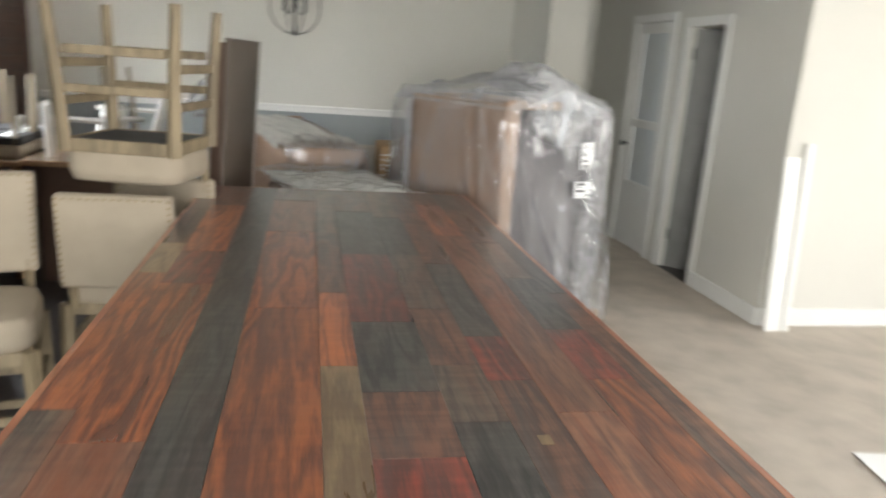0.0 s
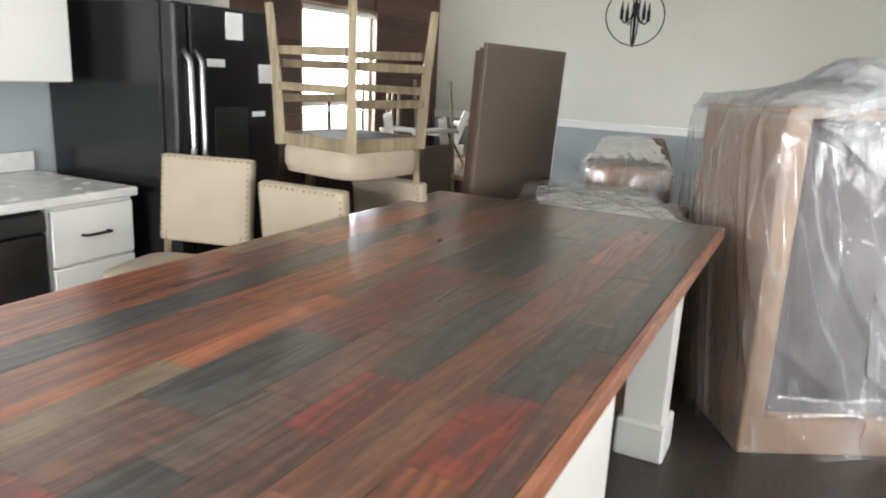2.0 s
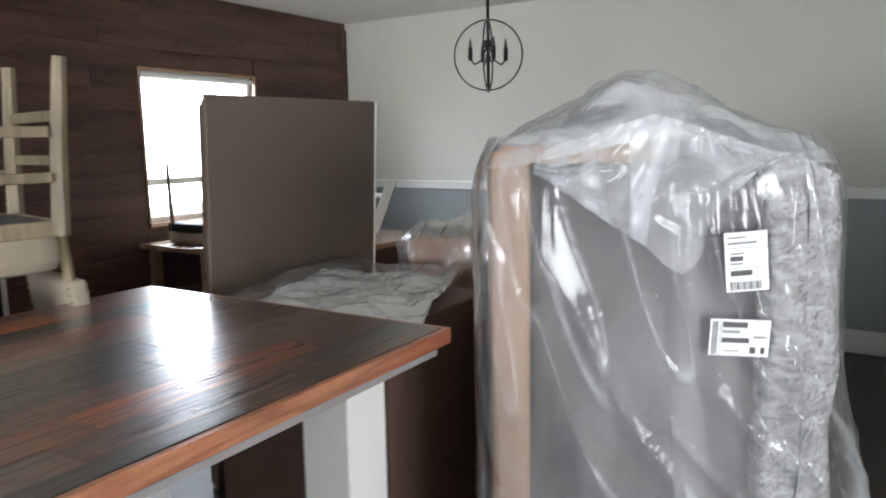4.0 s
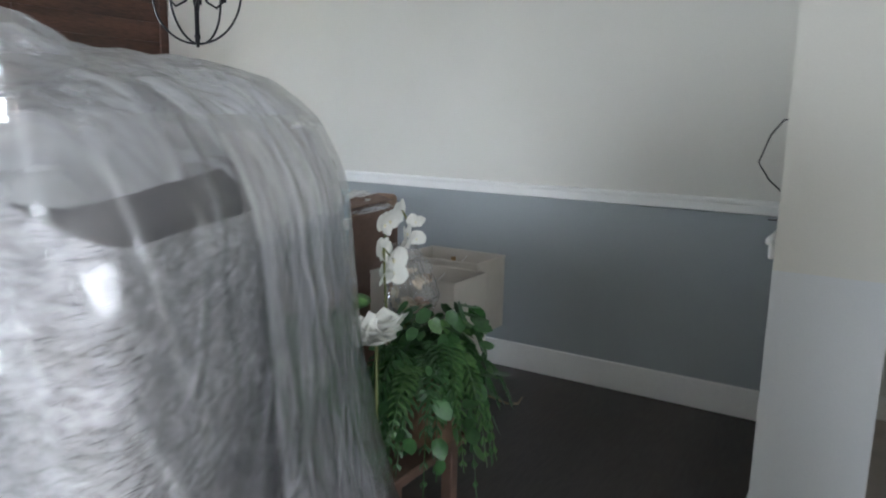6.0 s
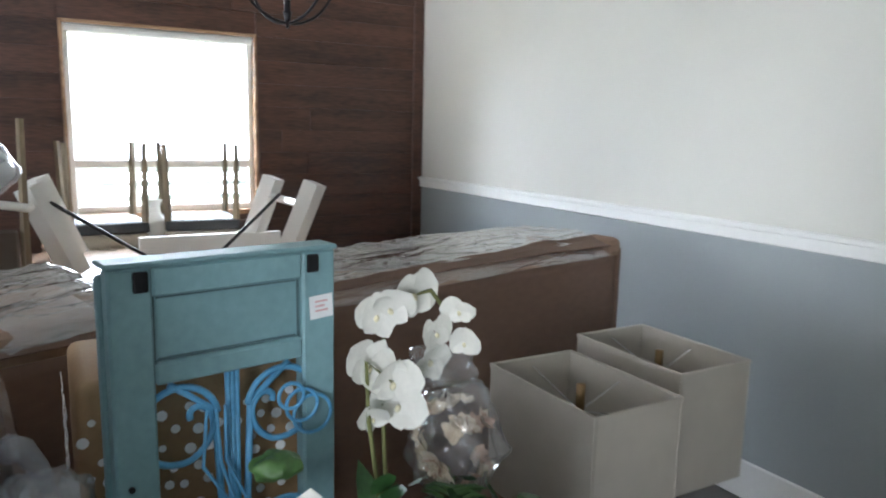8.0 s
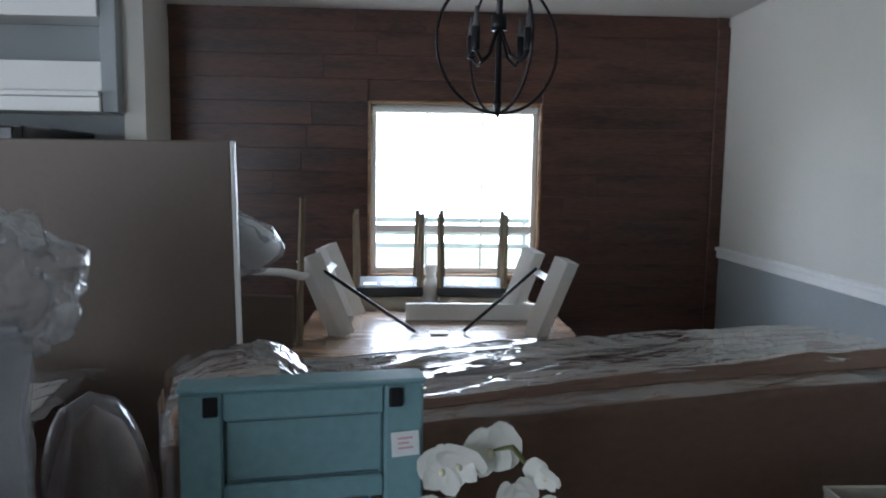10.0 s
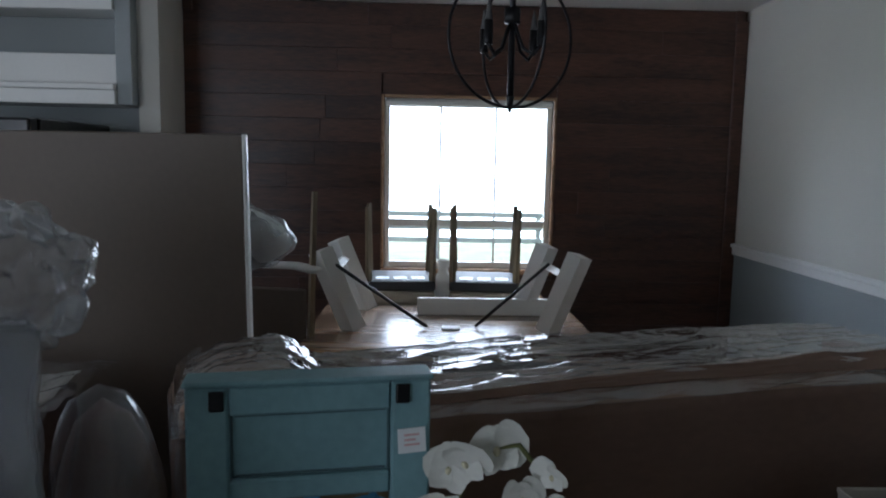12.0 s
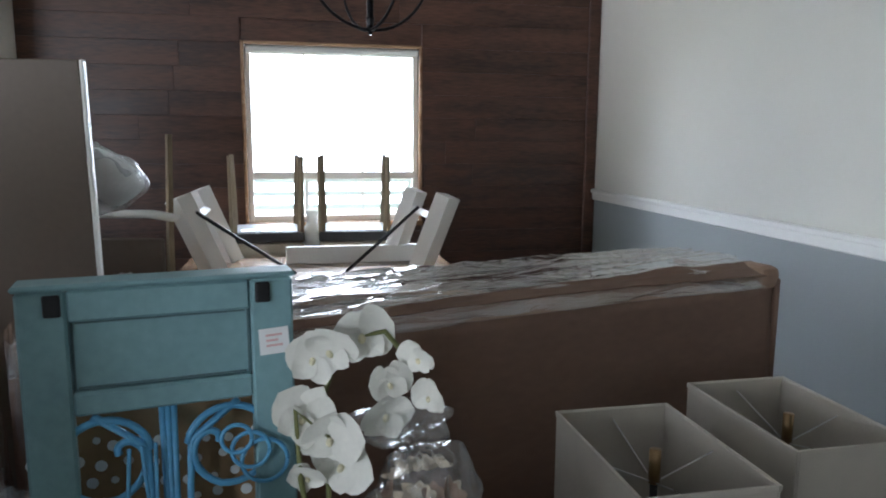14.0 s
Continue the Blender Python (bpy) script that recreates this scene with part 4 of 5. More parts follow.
# ---- counter stools ----
def stool(m, label, back_z=0.70):
    t = thing("counter_stool", label, "stool", m, group="linen counter stools")
    def cushion(u, v):
        a = 2 * math.pi * u
        n = 5
        c, s = math.cos(a), math.sin(a)
        k = 1 / (abs(c) ** n + abs(s) ** n) ** (1 / n)
        prof = [(0.0, 0.55), (0.97, 0.55), (1.0, 0.57), (1.0, 0.625), (0.95, 0.655), (0.7, 0.668), (0.0, 0.672)]
        i = min(int(v * 6), 5)
        w = v * 6 - i
        rr, z = prof[i][0] * (1 - w) + prof[i + 1][0] * w, prof[i][1] * (1 - w) + prof[i + 1][1] * w
        return Vector((c * k * 0.225 * rr, s * k * 0.215 * rr, z))
    part("seat", sheet(48, 24, cushion), LINEN, t, "padded beige linen seat", True)
    part("dust_cover", box((-0.19, -0.183, 0.503), (0.19, 0.183, 0.508)), BLACKMATT, t, "black dust cover under the seat")
    rail = part("seat_rail", box((-0.21, -0.205, 0.50), (0.21, -0.185, 0.55), 0.003), RAWWOOD, t, "oak seat rail")
    twin(rail, pose(0, 0.39, 0))
    side = part("seat_rail", box((-0.212, -0.185, 0.50), (-0.192, 0.185, 0.55), 0.003), RAWWOOD, t)
    twin(side, pose(0.404, 0, 0))
    for x in (-1, 1):
        for y in (-1, 1):
            part("leg", rod([(x * 0.205, y * 0.20, 0.549), (x * 0.215, y * 0.212, 0.28), (x * 0.232, y * 0.232, 0.0)], 0.029, 4, taper=0.022), RAWWOOD, t, "square oak leg")
    for z, w in ((0.16, 0.017), (0.30, 0.016)):
        for y in (-1, 1):
            part("stretcher", box((-0.19, y * 0.215 - 0.009, z), (0.19, y * 0.215 + 0.009, z + 2 * w), 0.003), RAWWOOD, t, "oak stretcher")
        for x in (-1, 1):
            part("stretcher", box((x * 0.218 - 0.009, -0.185, z + 0.05), (x * 0.218 + 0.009, 0.185, z + 0.05 + 2 * w), 0.003), RAWWOOD, t)
    back = part("backrest", box((-0.21, -0.028, 0.0), (0.21, 0.028, 0.37), 0.016, 3), LINEN, t, "square beige linen backrest", True, pose(0, 0.235, back_z, -6, 0, 0))
    studs = bmesh.new()
    for i in range(15):
        for fx, fz in ((-0.195 + 0.39 * i / 14, 0.357), (-0.197, 0.02 + 0.335 * i / 14), (0.197, 0.02 + 0.335 * i / 14)):
            for y in (-0.029, 0.029):
                bmesh.ops.create_icosphere(studs, subdivisions=1, radius=0.0055, matrix=Matrix.Translation((fx, y, fz)))
    tagged(part("nail_trim", studs, mat("dull_brass", (0.25, 0.19, 0.1), 0.35, metal=1.0), back, "row of dull brass nailheads"), kind="stuff")
    for x in (-1, 1):
        part("back_post", rod([(x * 0.175, 0.205, 0.53), (x * 0.175, 0.228, back_z + 0.05)], 0.018, 4), RAWWOOD, t, "oak back post")
    return t


stool(pose(-1.90, -1.03, 0, 0, 0, 14), "beige linen counter stool with brass nailheads on oak legs")
stool(pose(-1.48, -0.485, 0, 0, 0, 180), "beige linen counter stool carrying another one", 0.63)
stool(pose(-1.43, -0.50, 1.69, 180, 0, 169), "upside-down linen counter stool with oak legs in the air")


# ---- chandelier ----
def chandelier():
    t = thing("chandelier", "black orb chandelier with candle lights on a stem", "chandelier", pose(-0.891, 1.955, 1.87, 0, 0, 20))
    for k in range(2):
        part("hoop", hoop((0, 0, 0), 0.187, 0.0045, pose(0, 0, 0, 0, 0, 90 * k).to_3x3(), 6, 48), IRON, t, "black iron hoop", True)
    part("stem", rod([(0, 0, -0.19), (0, 0, 0.55)], 0.009, 10), IRON, t, "black stem", True)
    part("finial", rod([(0, 0, -0.155), (0, 0, -0.165), (0, 0, -0.185), (0, 0, -0.2)], 0.013, 10, taper=0.005), IRON, t, "black finial", True)
    hub = part("hub", rod([(0, 0, 0.04), (0, 0, 0.055), (0, 0, 0.08)], 0.022, 12), IRON, t, "black hub", True)
    part("canopy", rod([(0, 0, 0.545), (0, 0, 0.575), (0, 0, 0.588)], 0.03, 20, taper=0.065), IRON, t, "black ceiling canopy", True)
    for k in range(4):
        c, s = math.cos(radians(90 * k + 25)), math.sin(radians(90 * k + 25))
        arm = part("arm", rod([(0, 0, 0.06), (c * 0.04, s * 0.04, -0.03), (c * 0.075, s * 0.075, -0.05), (c * 0.1, s * 0.1, -0.025)], 0.005, 6), IRON, t, "curved iron arm", True)
        part("candle_sleeve", rod([(c * 0.1, s * 0.1, -0.028), (c * 0.1, s * 0.1, -0.02), (c * 0.1, s * 0.1, 0.035)], 0.012, 10), IRON, arm, "black candle sleeve", True)
        part("bulb", rod([(c * 0.1, s * 0.1, 0.035), (c * 0.1, s * 0.1, 0.055), (c * 0.1, s * 0.1, 0.075), (c * 0.1, s * 0.1, 0.09)], 0.011, 10, taper=0.002), mat("clear_bulb_glass", (0.1, 0.1, 0.1), 0.05, vary=0.02, bump=0), arm, "unlit bulb", True)


chandelier()


# ---- tables and chairs at the window ----
def upturned_table():
    t = thing("upturned_table", "table lying upside down with splayed white legs in the air", "table")
    part("tabletop", box((-2.52, 1.235, 0.765), (-1.58, 2.465, 0.802), 0.006, 2), WARMWOOD, t, "warm oak tabletop, underside up")
    for bx, by, tx, ty in ((-1.95, 1.43, -1.93, 1.285), (-1.95, 2.27, -1.87, 2.385), (-2.40, 1.45, -2.37, 1.31), (-2.32, 2.20, -2.24, 2.31)):
        leg = part("leg", rod([(bx, by, 0.80), (tx, ty, 1.15)], 0.055, 4, flat=0.6), WHITE, t, "splayed white leg")
    for y0, y1 in ((1.33, 1.34), (2.34, 2.29)):
        part("leg_bar", rod([(-1.93, y0, 1.05), (-2.34, y1, 1.06)], 0.03, 4, flat=0.6), WHITE, t, "white bar between legs")
    part("apron", box((-2.30, 1.70, 0.803), (-2.27, 2.35, 0.885), 0.004), WHITE, t, "white apron board")
    part("brace_rod", rod([(-1.93, 1.35, 1.09), (-1.98, 1.745, 0.812)], 0.008, 8), IRON, t, "dark metal brace rod", True)
    part("brace_rod", rod([(-2.12, 2.30, 1.08), (-2.0, 1.96, 0.812)], 0.008, 8), IRON, t, "dark metal brace rod", True)
    part("bracket", box((-2.02, 1.81, 0.803), (-1.95, 1.89, 0.811), 0.003), WHITE, t, "small white bracket")
    c = thing("storage_box", "plain brown carton under the upturned table", "box")
    part("carton", box((-2.45, 1.32, 0.0), (-1.66, 2.38, 0.764), 0.008, 2), CARDDARK, c)
    part("lid_tape", box((-2.45, 1.83, 0.7645), (-1.66, 1.88, 0.765)), CARD, c)


upturned_table()


def window_table():
    t = thing("dining_table", "plain brown dining table under the window", "table")
    part("tabletop", box((-3.16, 1.32, 0.74), (-2.54, 2.42, 0.775), 0.006, 2), WARMWOOD, t)
    for x in (-3.12, -2.62):
        for y in (1.36, 2.32):
            part("leg", box((x, y, 0.0), (x + 0.06, y + 0.06, 0.74), 0.004), WARMWOOD, t)
    for yc, ang in ((1.60, 3), (2.06, -4)):
        c = thing("dining_chair", "upside-down dining chair showing its black dust cover", "chair", pose(-2.78, yc, 0.776, 0, 0, ang), group="upturned dining chairs")
        part("seat", box((-0.2, -0.185, 0.0), (0.2, 0.185, 0.085), 0.03, 3), LINEN, c, "beige padded seat", True)
        part("seat_frame", box((-0.195, -0.18, 0.086), (0.195, 0.18, 0.135), 0.004), BLACKMATT, c, "black seat rim")
        part("dust_cover", box((-0.18, -0.165, 0.1355), (0.18, 0.165, 0.1385), 0.001), BLACKMATT, c, "black dust cover")
        for k in range(3):
            part("paper_tag", box((0.05, -0.13 + 0.095 * k, 0.139), (0.13, -0.06 + 0.095 * k, 0.1405)), PAPER, c, "white paper tag")
        for x in (-0.17, 0.17):
            for y in (-0.165, 0.165):
                part("leg", rod([(x, y, 0.09), (x * 1.03, y * 1.05, 0.52)], 0.019, 4, taper=0.013), RAWWOOD, c, "tapered oak leg")
        for y in (-0.15, 0.15):
            part("back_post", rod([(-0.2, y, 0.06), (-0.225, y, 0.06)], 0.016, 6), RAWWOOD, c)


window_table()


# vase shape that stands for a white spot between the upturned chairs
def vase():
    t = thing("vase", "white vase-shaped piece between the upturned chairs", "vase", pose(-2.72, 1.835, 0.7755))
    part("body", rod([(0, 0, z) for z in (0.0, 0.001)], 0.03, 20), WHITE, t, "", True)
    prof = ((0.03, 0.0015), (0.05, 0.03), (0.062, 0.08), (0.052, 0.13), (0.028, 0.17), (0.024, 0.20), (0.036, 0.235))
    def wall(u, v):
        i = min(int(v * 6), 5)
        w = v * 6 - i
        r = prof[i][0] * (1 - w) + prof[i + 1][0] * w
        return Vector((r * math.cos(2 * math.pi * u), r * math.sin(2 * math.pi * u), prof[i][1] * (1 - w) + prof[i + 1][1] * w))
    part("belly", sheet(28, 30, wall), WHITE, t, "white belly and neck", True)


vase()


def board_neighbours():
    """The chair, cushion and bag behind the leaning boards."""
    c = thing("tall_chair", "white chair with tall posts beside the leaning boards", "chair", pose(-1.66, 1.05, 0, 0, 0, 80))
    part("seat", box((-0.2, -0.2, 0.44), (0.2, 0.2, 0.50), 0.02, 2), LINEN, c, "beige seat")
    for x in (-0.18, 0.18):
        for y in (-0.18, 0.18):
            part("leg", rod([(x, y, 0.44), (x * 1.05, y * 1.05, 0)], 0.02, 4, taper=0.015), WHITE, c)
    for x in (-0.18, 0.18):
        part("back_post", rod([(x, 0.18, 0.5), (x, 0.21, 1.0), (x, 0.25, 1.40)], 0.018, 4, taper=0.013), RAWWOOD, c, "slim oak post")
    part("top_rail", rod([(-0.2, 0.2, 1.08), (-0.1, 0.235, 1.09), (0.1, 0.235, 1.09), (0.2, 0.2, 1.08)], 0.04, 8, flat=0.4), WHITE, c, "curved white back rail", True)
    part("back_panel", box((-0.16, 0.19, 0.6), (0.16, 0.21, 1.0), 0.008), PANEL, c, "dark back panel")
    b = thing("pillow_bag", "pale grey cushion in a clear plastic bag", "cushion", pose(-1.42, 1.15, 1.25, 0, 20, 15) @ Matrix.Scale(0.72, 4))
    def pil(r, k):
        def f(u, v):
            a, h = 2 * math.pi * u, math.pi * (v - 0.5)
            p = Vector((0.09 * math.cos(h) ** 0.7 * math.cos(a), 0.15 * math.cos(h) ** 0.6 * math.sin(a), 0.13 * math.sin(h))) * r
            p.z *= 1 - 0.55 * max(-0.4, p.y / 0.15)   # narrows to a twisted tip
            p.z -= 0.1 * max(0, p.y)
            return p + rumple(p, k, 0.08, 4)
        return f
    part("cushion", sheet(30, 16, pil(1, 0.004)), mat("pale_grey_cloth", (0.68, 0.72, 0.71), 0.85), b, "pale grey cushion", True)
    part("bag", sheet(50, 26, pil(1.12, 0.02)), FILMHAZY, b, "crumpled clear bag", True)


board_neighbours()


# ---- old treadle panel in teal ----
def teal_panel():
    a, b = Vector((0.105, 1.373, 0)), Vector((0.041, 1.735, 0))
    w = (b - a).length
    ang = math.degrees(math.atan2(b.y - a.y, b.x - a.x)) - 90
    t = thing("treadle_panel", "aged teal wooden panel with blue cast-iron scrollwork", "sewing table", pose(a.x, a.y, 0, 0, 0, ang))
    part("stile", box((-0.03, 0.0, 0.0), (0.0, 0.062, 1.19), 0.004), TEAL, t, "teal stile")
    part("stile", box((-0.03, w - 0.062, 0.0), (0.0, w, 1.19), 0.004), TEAL, t, "teal stile")
    part("rear_stile", box((-0.055, -0.004, 0.0), (-0.032, 0.045, 1.178), 0.004), TEAL, t, "teal rear stile")
    part("rear_stile", box((-0.055, w - 0.045, 0.0), (-0.032, w + 0.004, 1.178), 0.004), TEAL, t, "teal rear stile")
    part("top_rail", box((-0.03, 0.0625, 1.145), (0.0, w - 0.0625, 1.19), 0.004), TEAL, t, "teal top rail")
    part("top_cap", box((-0.057, -0.004, 1.1905), (0.003, w + 0.004, 1.199), 0.003), TEAL, t, "worn teal top edge")
    part("middle_rail", box((-0.03, 0.0625, 1.01), (0.0, w - 0.0625, 1.045), 0.004), TEAL, t, "teal middle rail")
    part("inset_panel", box((-0.024, 0.0625, 1.0455), (-0.014, w - 0.0625, 1.1445)), TEAL, t, "recessed teal panel")
    # darker strips along the four edges of the inset panel
    groove = mat("dark_teal_paint", (0.10, 0.165, 0.18), 0.7)
    for lo, hi in (((-0.0135, 0.064, 1.046), (-0.012, 0.067, 1.144)), ((-0.0135, w - 0.067, 1.046), (-0.011, w - 0.064, 1.144)), ((-0.0135, 0.07, 1.046), (-0.012, w - 0.07, 1.0495)), ((-0.0135, 0.07, 1.1405), (-0.011, w - 0.07, 1.144))):
        part("panel_groove", box(lo, hi), groove, t, "dark groove along the inset panel")
    part("bottom_rail", box((-0.03, 0.0625, 0.1), (0.0, w - 0.0625, 0.16), 0.004), TEAL, t, "teal bottom rail")
    for y in (0.045, w - 0.045):
        part("hinge", box((0.0005, y - 0.011, 1.155), (0.006, y + 0.011, 1.186), 0.003, 2), IRON, t, "black iron hinge")
    part("screw", rod([(0, 0.02, 0.86), (0.004, 0.02, 0.86)], 0.005, 8), IRON, t)
    bm = bmesh.new()
    c = w / 2
    for k in (-1, 0, 1):
        rod([(-0.012, c + k * 0.008, 1.01), (-0.012, c + k * 0.006, 0.8), (-0.012, c + k * 0.012, 0.55), (-0.012, c + k * 0.006, 0.3), (-0.012, c + k * 0.01, 0.16)], 0.005, 6, bm)
    for sgn in (-1, 1):
        for zc, flip in ((0.935, 1), (0.70, -1), (0.42, 1)):
            pts = []
            for i in range(40):   # a large open ring that curls in on itself
                a2 = radians(180 - 10 - i * 12.5)
                rr = 0.062 if i < 22 else 0.062 - 0.003 * (i - 22)
                off = 0.0 if i < 22 else 0.0015 * (i - 22)
                pts.append((-0.012, c + sgn * (0.086 + rr * math.cos(a2) - off), zc + flip * rr * math.sin(a2)))
            rod(pts, 0.0058, 6, bm)
        rod([(-0.012, c + sgn * 0.10, 1.005), (-0.012, c + sgn * 0.03, 0.95), (-0.012, c + sgn * 0.02, 0.74), (-0.012, c + sgn * 0.07, 0.64), (-0.012, c + sgn * 0.02, 0.5), (-0.012, c + sgn * 0.08, 0.3), (-0.012, c + sgn * 0.02, 0.17)], 0.006, 6, bm)
    part("scrollwork", bm, BLUEIRON, t, "bright blue scrolled ironwork", True)
    rnd = random.Random(8)
    for k in range(3):
        y = c - 0.03 + rnd.uniform(-0.02, 0.03)
        pts = [(0.004 + 0.012 * rnd.random(), y + rnd.uniform(-0.02, 0.02) * (1 + i * 0.3), 0.96 - i * 0.09) for i in range(6)]
        part("blue_cord", rod(pts, 0.003, 6), BLUEIRON, t, "hanging light blue cord", True)
    for k in range(3):
        part("cord_loop", hoop((0.008, w - 0.09 + 0.02 * k, 0.95 - 0.02 * k), 0.022 + 0.006 * k, 0.0035, pose(0, 0, 0, 0, 0, 84).to_3x3(), 6, 24), BLUEIRON, t, "loop of light blue cord", True)
    tag = part("price_tag", box((0.003, -0.022, -0.02), (0.0042, 0.022, 0.02)), PAPER, t, "small white paper tag", m=pose(0.001, w - 0.03, 1.095, 3, 0, 0))
    for k in range(3):
        part("print_bar", box((0.0043, -0.012, -0.008 + 0.008 * k), (0.005, 0.012 - 0.006 * (k % 2), -0.005 + 0.008 * k)), mat("faded_pink_ink", (0.72, 0.46, 0.46), 0.7, bump=0), tag)


teal_panel()


def polka_box():
    t = thing("polka_dot_box", "kraft paper parcel printed with white polka dots", "parcel")
    part("parcel", box((-0.30, 1.33, 0.0), (-0.02, 1.70, 0.99), 0.02, 3), mat("tan_kraft", (0.30, 0.19, 0.095), 0.75, vary=0.12, scale=5), t, "tan kraft parcel", True)
    rnd = random.Random(3)
    dot = None
    for i in range(11):
        for j in range(26):
            y, z = 1.34 + i * 0.034 + rnd.uniform(-0.008, 0.008) + 0.018 * (j % 2), 0.10 + j * 0.033 + rnd.uniform(-0.006, 0.006)
            if y > 1.68:
                continue
            m = pose(-0.0185, y, z) @ Matrix.Scale(rnd.uniform(0.7, 1.15), 4)
            if i < 7 and j > 4:
                twin_m = pose(-0.28 + i * 0.036, 1.3185, z) @ pose(0, 0, 0, 0, 0, -90)
                if dot:
                    twin(dot, twin_m)
            if dot is None:
                dot = part("dot", rod([(0, 0, 0), (0.0012, 0, 0)], 0.0085, 10), PAPER, t, m=m)
            else:
                twin(dot, m)


polka_box()


# ---- plants and flowers ----
def petal(bm, m, length, width, cup=0.3):
    nu, nv = 6, 4
    g = []
    for i in range(nu + 1):
        u = i / nu
        half = width * 0.5 * math.sin(math.pi * min(1, 0.12 + u * 0.88)) ** 0.7
        g.append([bm.verts.new(m @ Vector(((2 * j / nv - 1) * half, u * length, cup * length * (u * u * 0.5 + 0.35 * (2 * j / nv - 1) ** 2 * (1 - u))))) for j in range(nv + 1)])
    for i in range(nu):
        for j in range(nv):
            bm.faces.new((g[i][j], g[i + 1][j], g[i + 1][j + 1], g[i][j + 1]))


def orchid():
    t = thing("orchid", "white artificial orchid with arching stems", "orchid")
    pot = part("pot", rod([(0.17, 1.80, 0.42), (0.17, 1.80, 0.44), (0.17, 1.80, 0.60)], 0.06, 20, taper=0.075), mat("terracotta_pot", (0.16, 0.08, 0.05), 0.7), t, "terracotta pot", True)
    part("stem", rod([(0.17, 1.79, 0.6), (0.15, 1.78, 0.85), (0.145, 1.775, 1.04), (0.15, 1.80, 1.12), (0.155, 1.86, 1.13), (0.155, 1.90, 1.08)], 0.004, 6), STEM, t, "olive stem", True)
    part("stem", rod([(0.17, 1.79, 0.6), (0.17, 1.76, 0.8), (0.175, 1.74, 0.93), (0.175, 1.735, 1.03), (0.175, 1.79, 0.98)], 0.004, 6), STEM, t, "olive stem", True)
    rnd = random.Random(21)
    for y, z, s in ((1.805, 1.142, 1.2), (1.76, 1.125, 1.0), (1.738, 1.114, 0.95), (1.885, 1.112, 0.70), (1.840, 1.076, 0.80), (1.839, 1.025, 1.05), (1.902, 1.052, 0.70), (1.724, 1.031, 1.15), (1.760, 1.005, 1.1), (1.778, 0.958, 1.1), (1.725, 0.949, 0.70)):
        x = 0.16 + rnd.uniform(-0.015, 0.015)
        y, z, s = y + 0.022, z - 0.016, s * 0.9
        m = look((x, y, z), (x + 1, y + rnd.uniform(-0.8, 0.5), z + rnd.uniform(-0.4, 0.15))) @ pose(0, 0, 0, 0, 180, rnd.uniform(-35, 35))
        bm = bmesh.new()
        for k, (ln, wd) in enumerate(((0.045, 0.042), (0.050, 0.074), (0.043, 0.040), (0.043, 0.040), (0.050, 0.074))):
            ln, wd = ln * rnd.uniform(0.85, 1.12), wd * rnd.uniform(0.85, 1.1)
            petal(bm, m @ pose(0, 0, 0.0015 * k, rnd.uniform(-4, 22), rnd.uniform(-10, 10), 72 * k + rnd.uniform(-9, 9)), ln * s, wd * s, rnd.uniform(0.1, 0.4))
        for v in bm.verts:
            v.co += rumple(v.co, 0.003, 0.03, z * 40)
        fl = part("blossom", bm, PETAL, t, "white orchid blossom", True)
        lip = bmesh.new()
        bmesh.ops.create_icosphere(lip, subdivisions=2, radius=0.0065 * s, matrix=m @ pose(0, -0.004, 0.008) @ Matrix.Diagonal((0.8, 1.1, 0.9, 1)))
        part("lip", lip, mat("cream_lip", (0.72, 0.68, 0.48), 0.5), fl, "cream lip", True)
    for k in range(5):
        bm = bmesh.new()
        petal(bm, pose(0.17 + 0.01 * k, 1.79, 0.62 + 0.02 * k, 0, 0, 70 * k + 20) @ pose(0, 0, 0, 38, 0, 0), 0.22, 0.055, 0.12)
        part("leaf", bm, LEAF, t, "strap-shaped green leaf", True)


orchid()


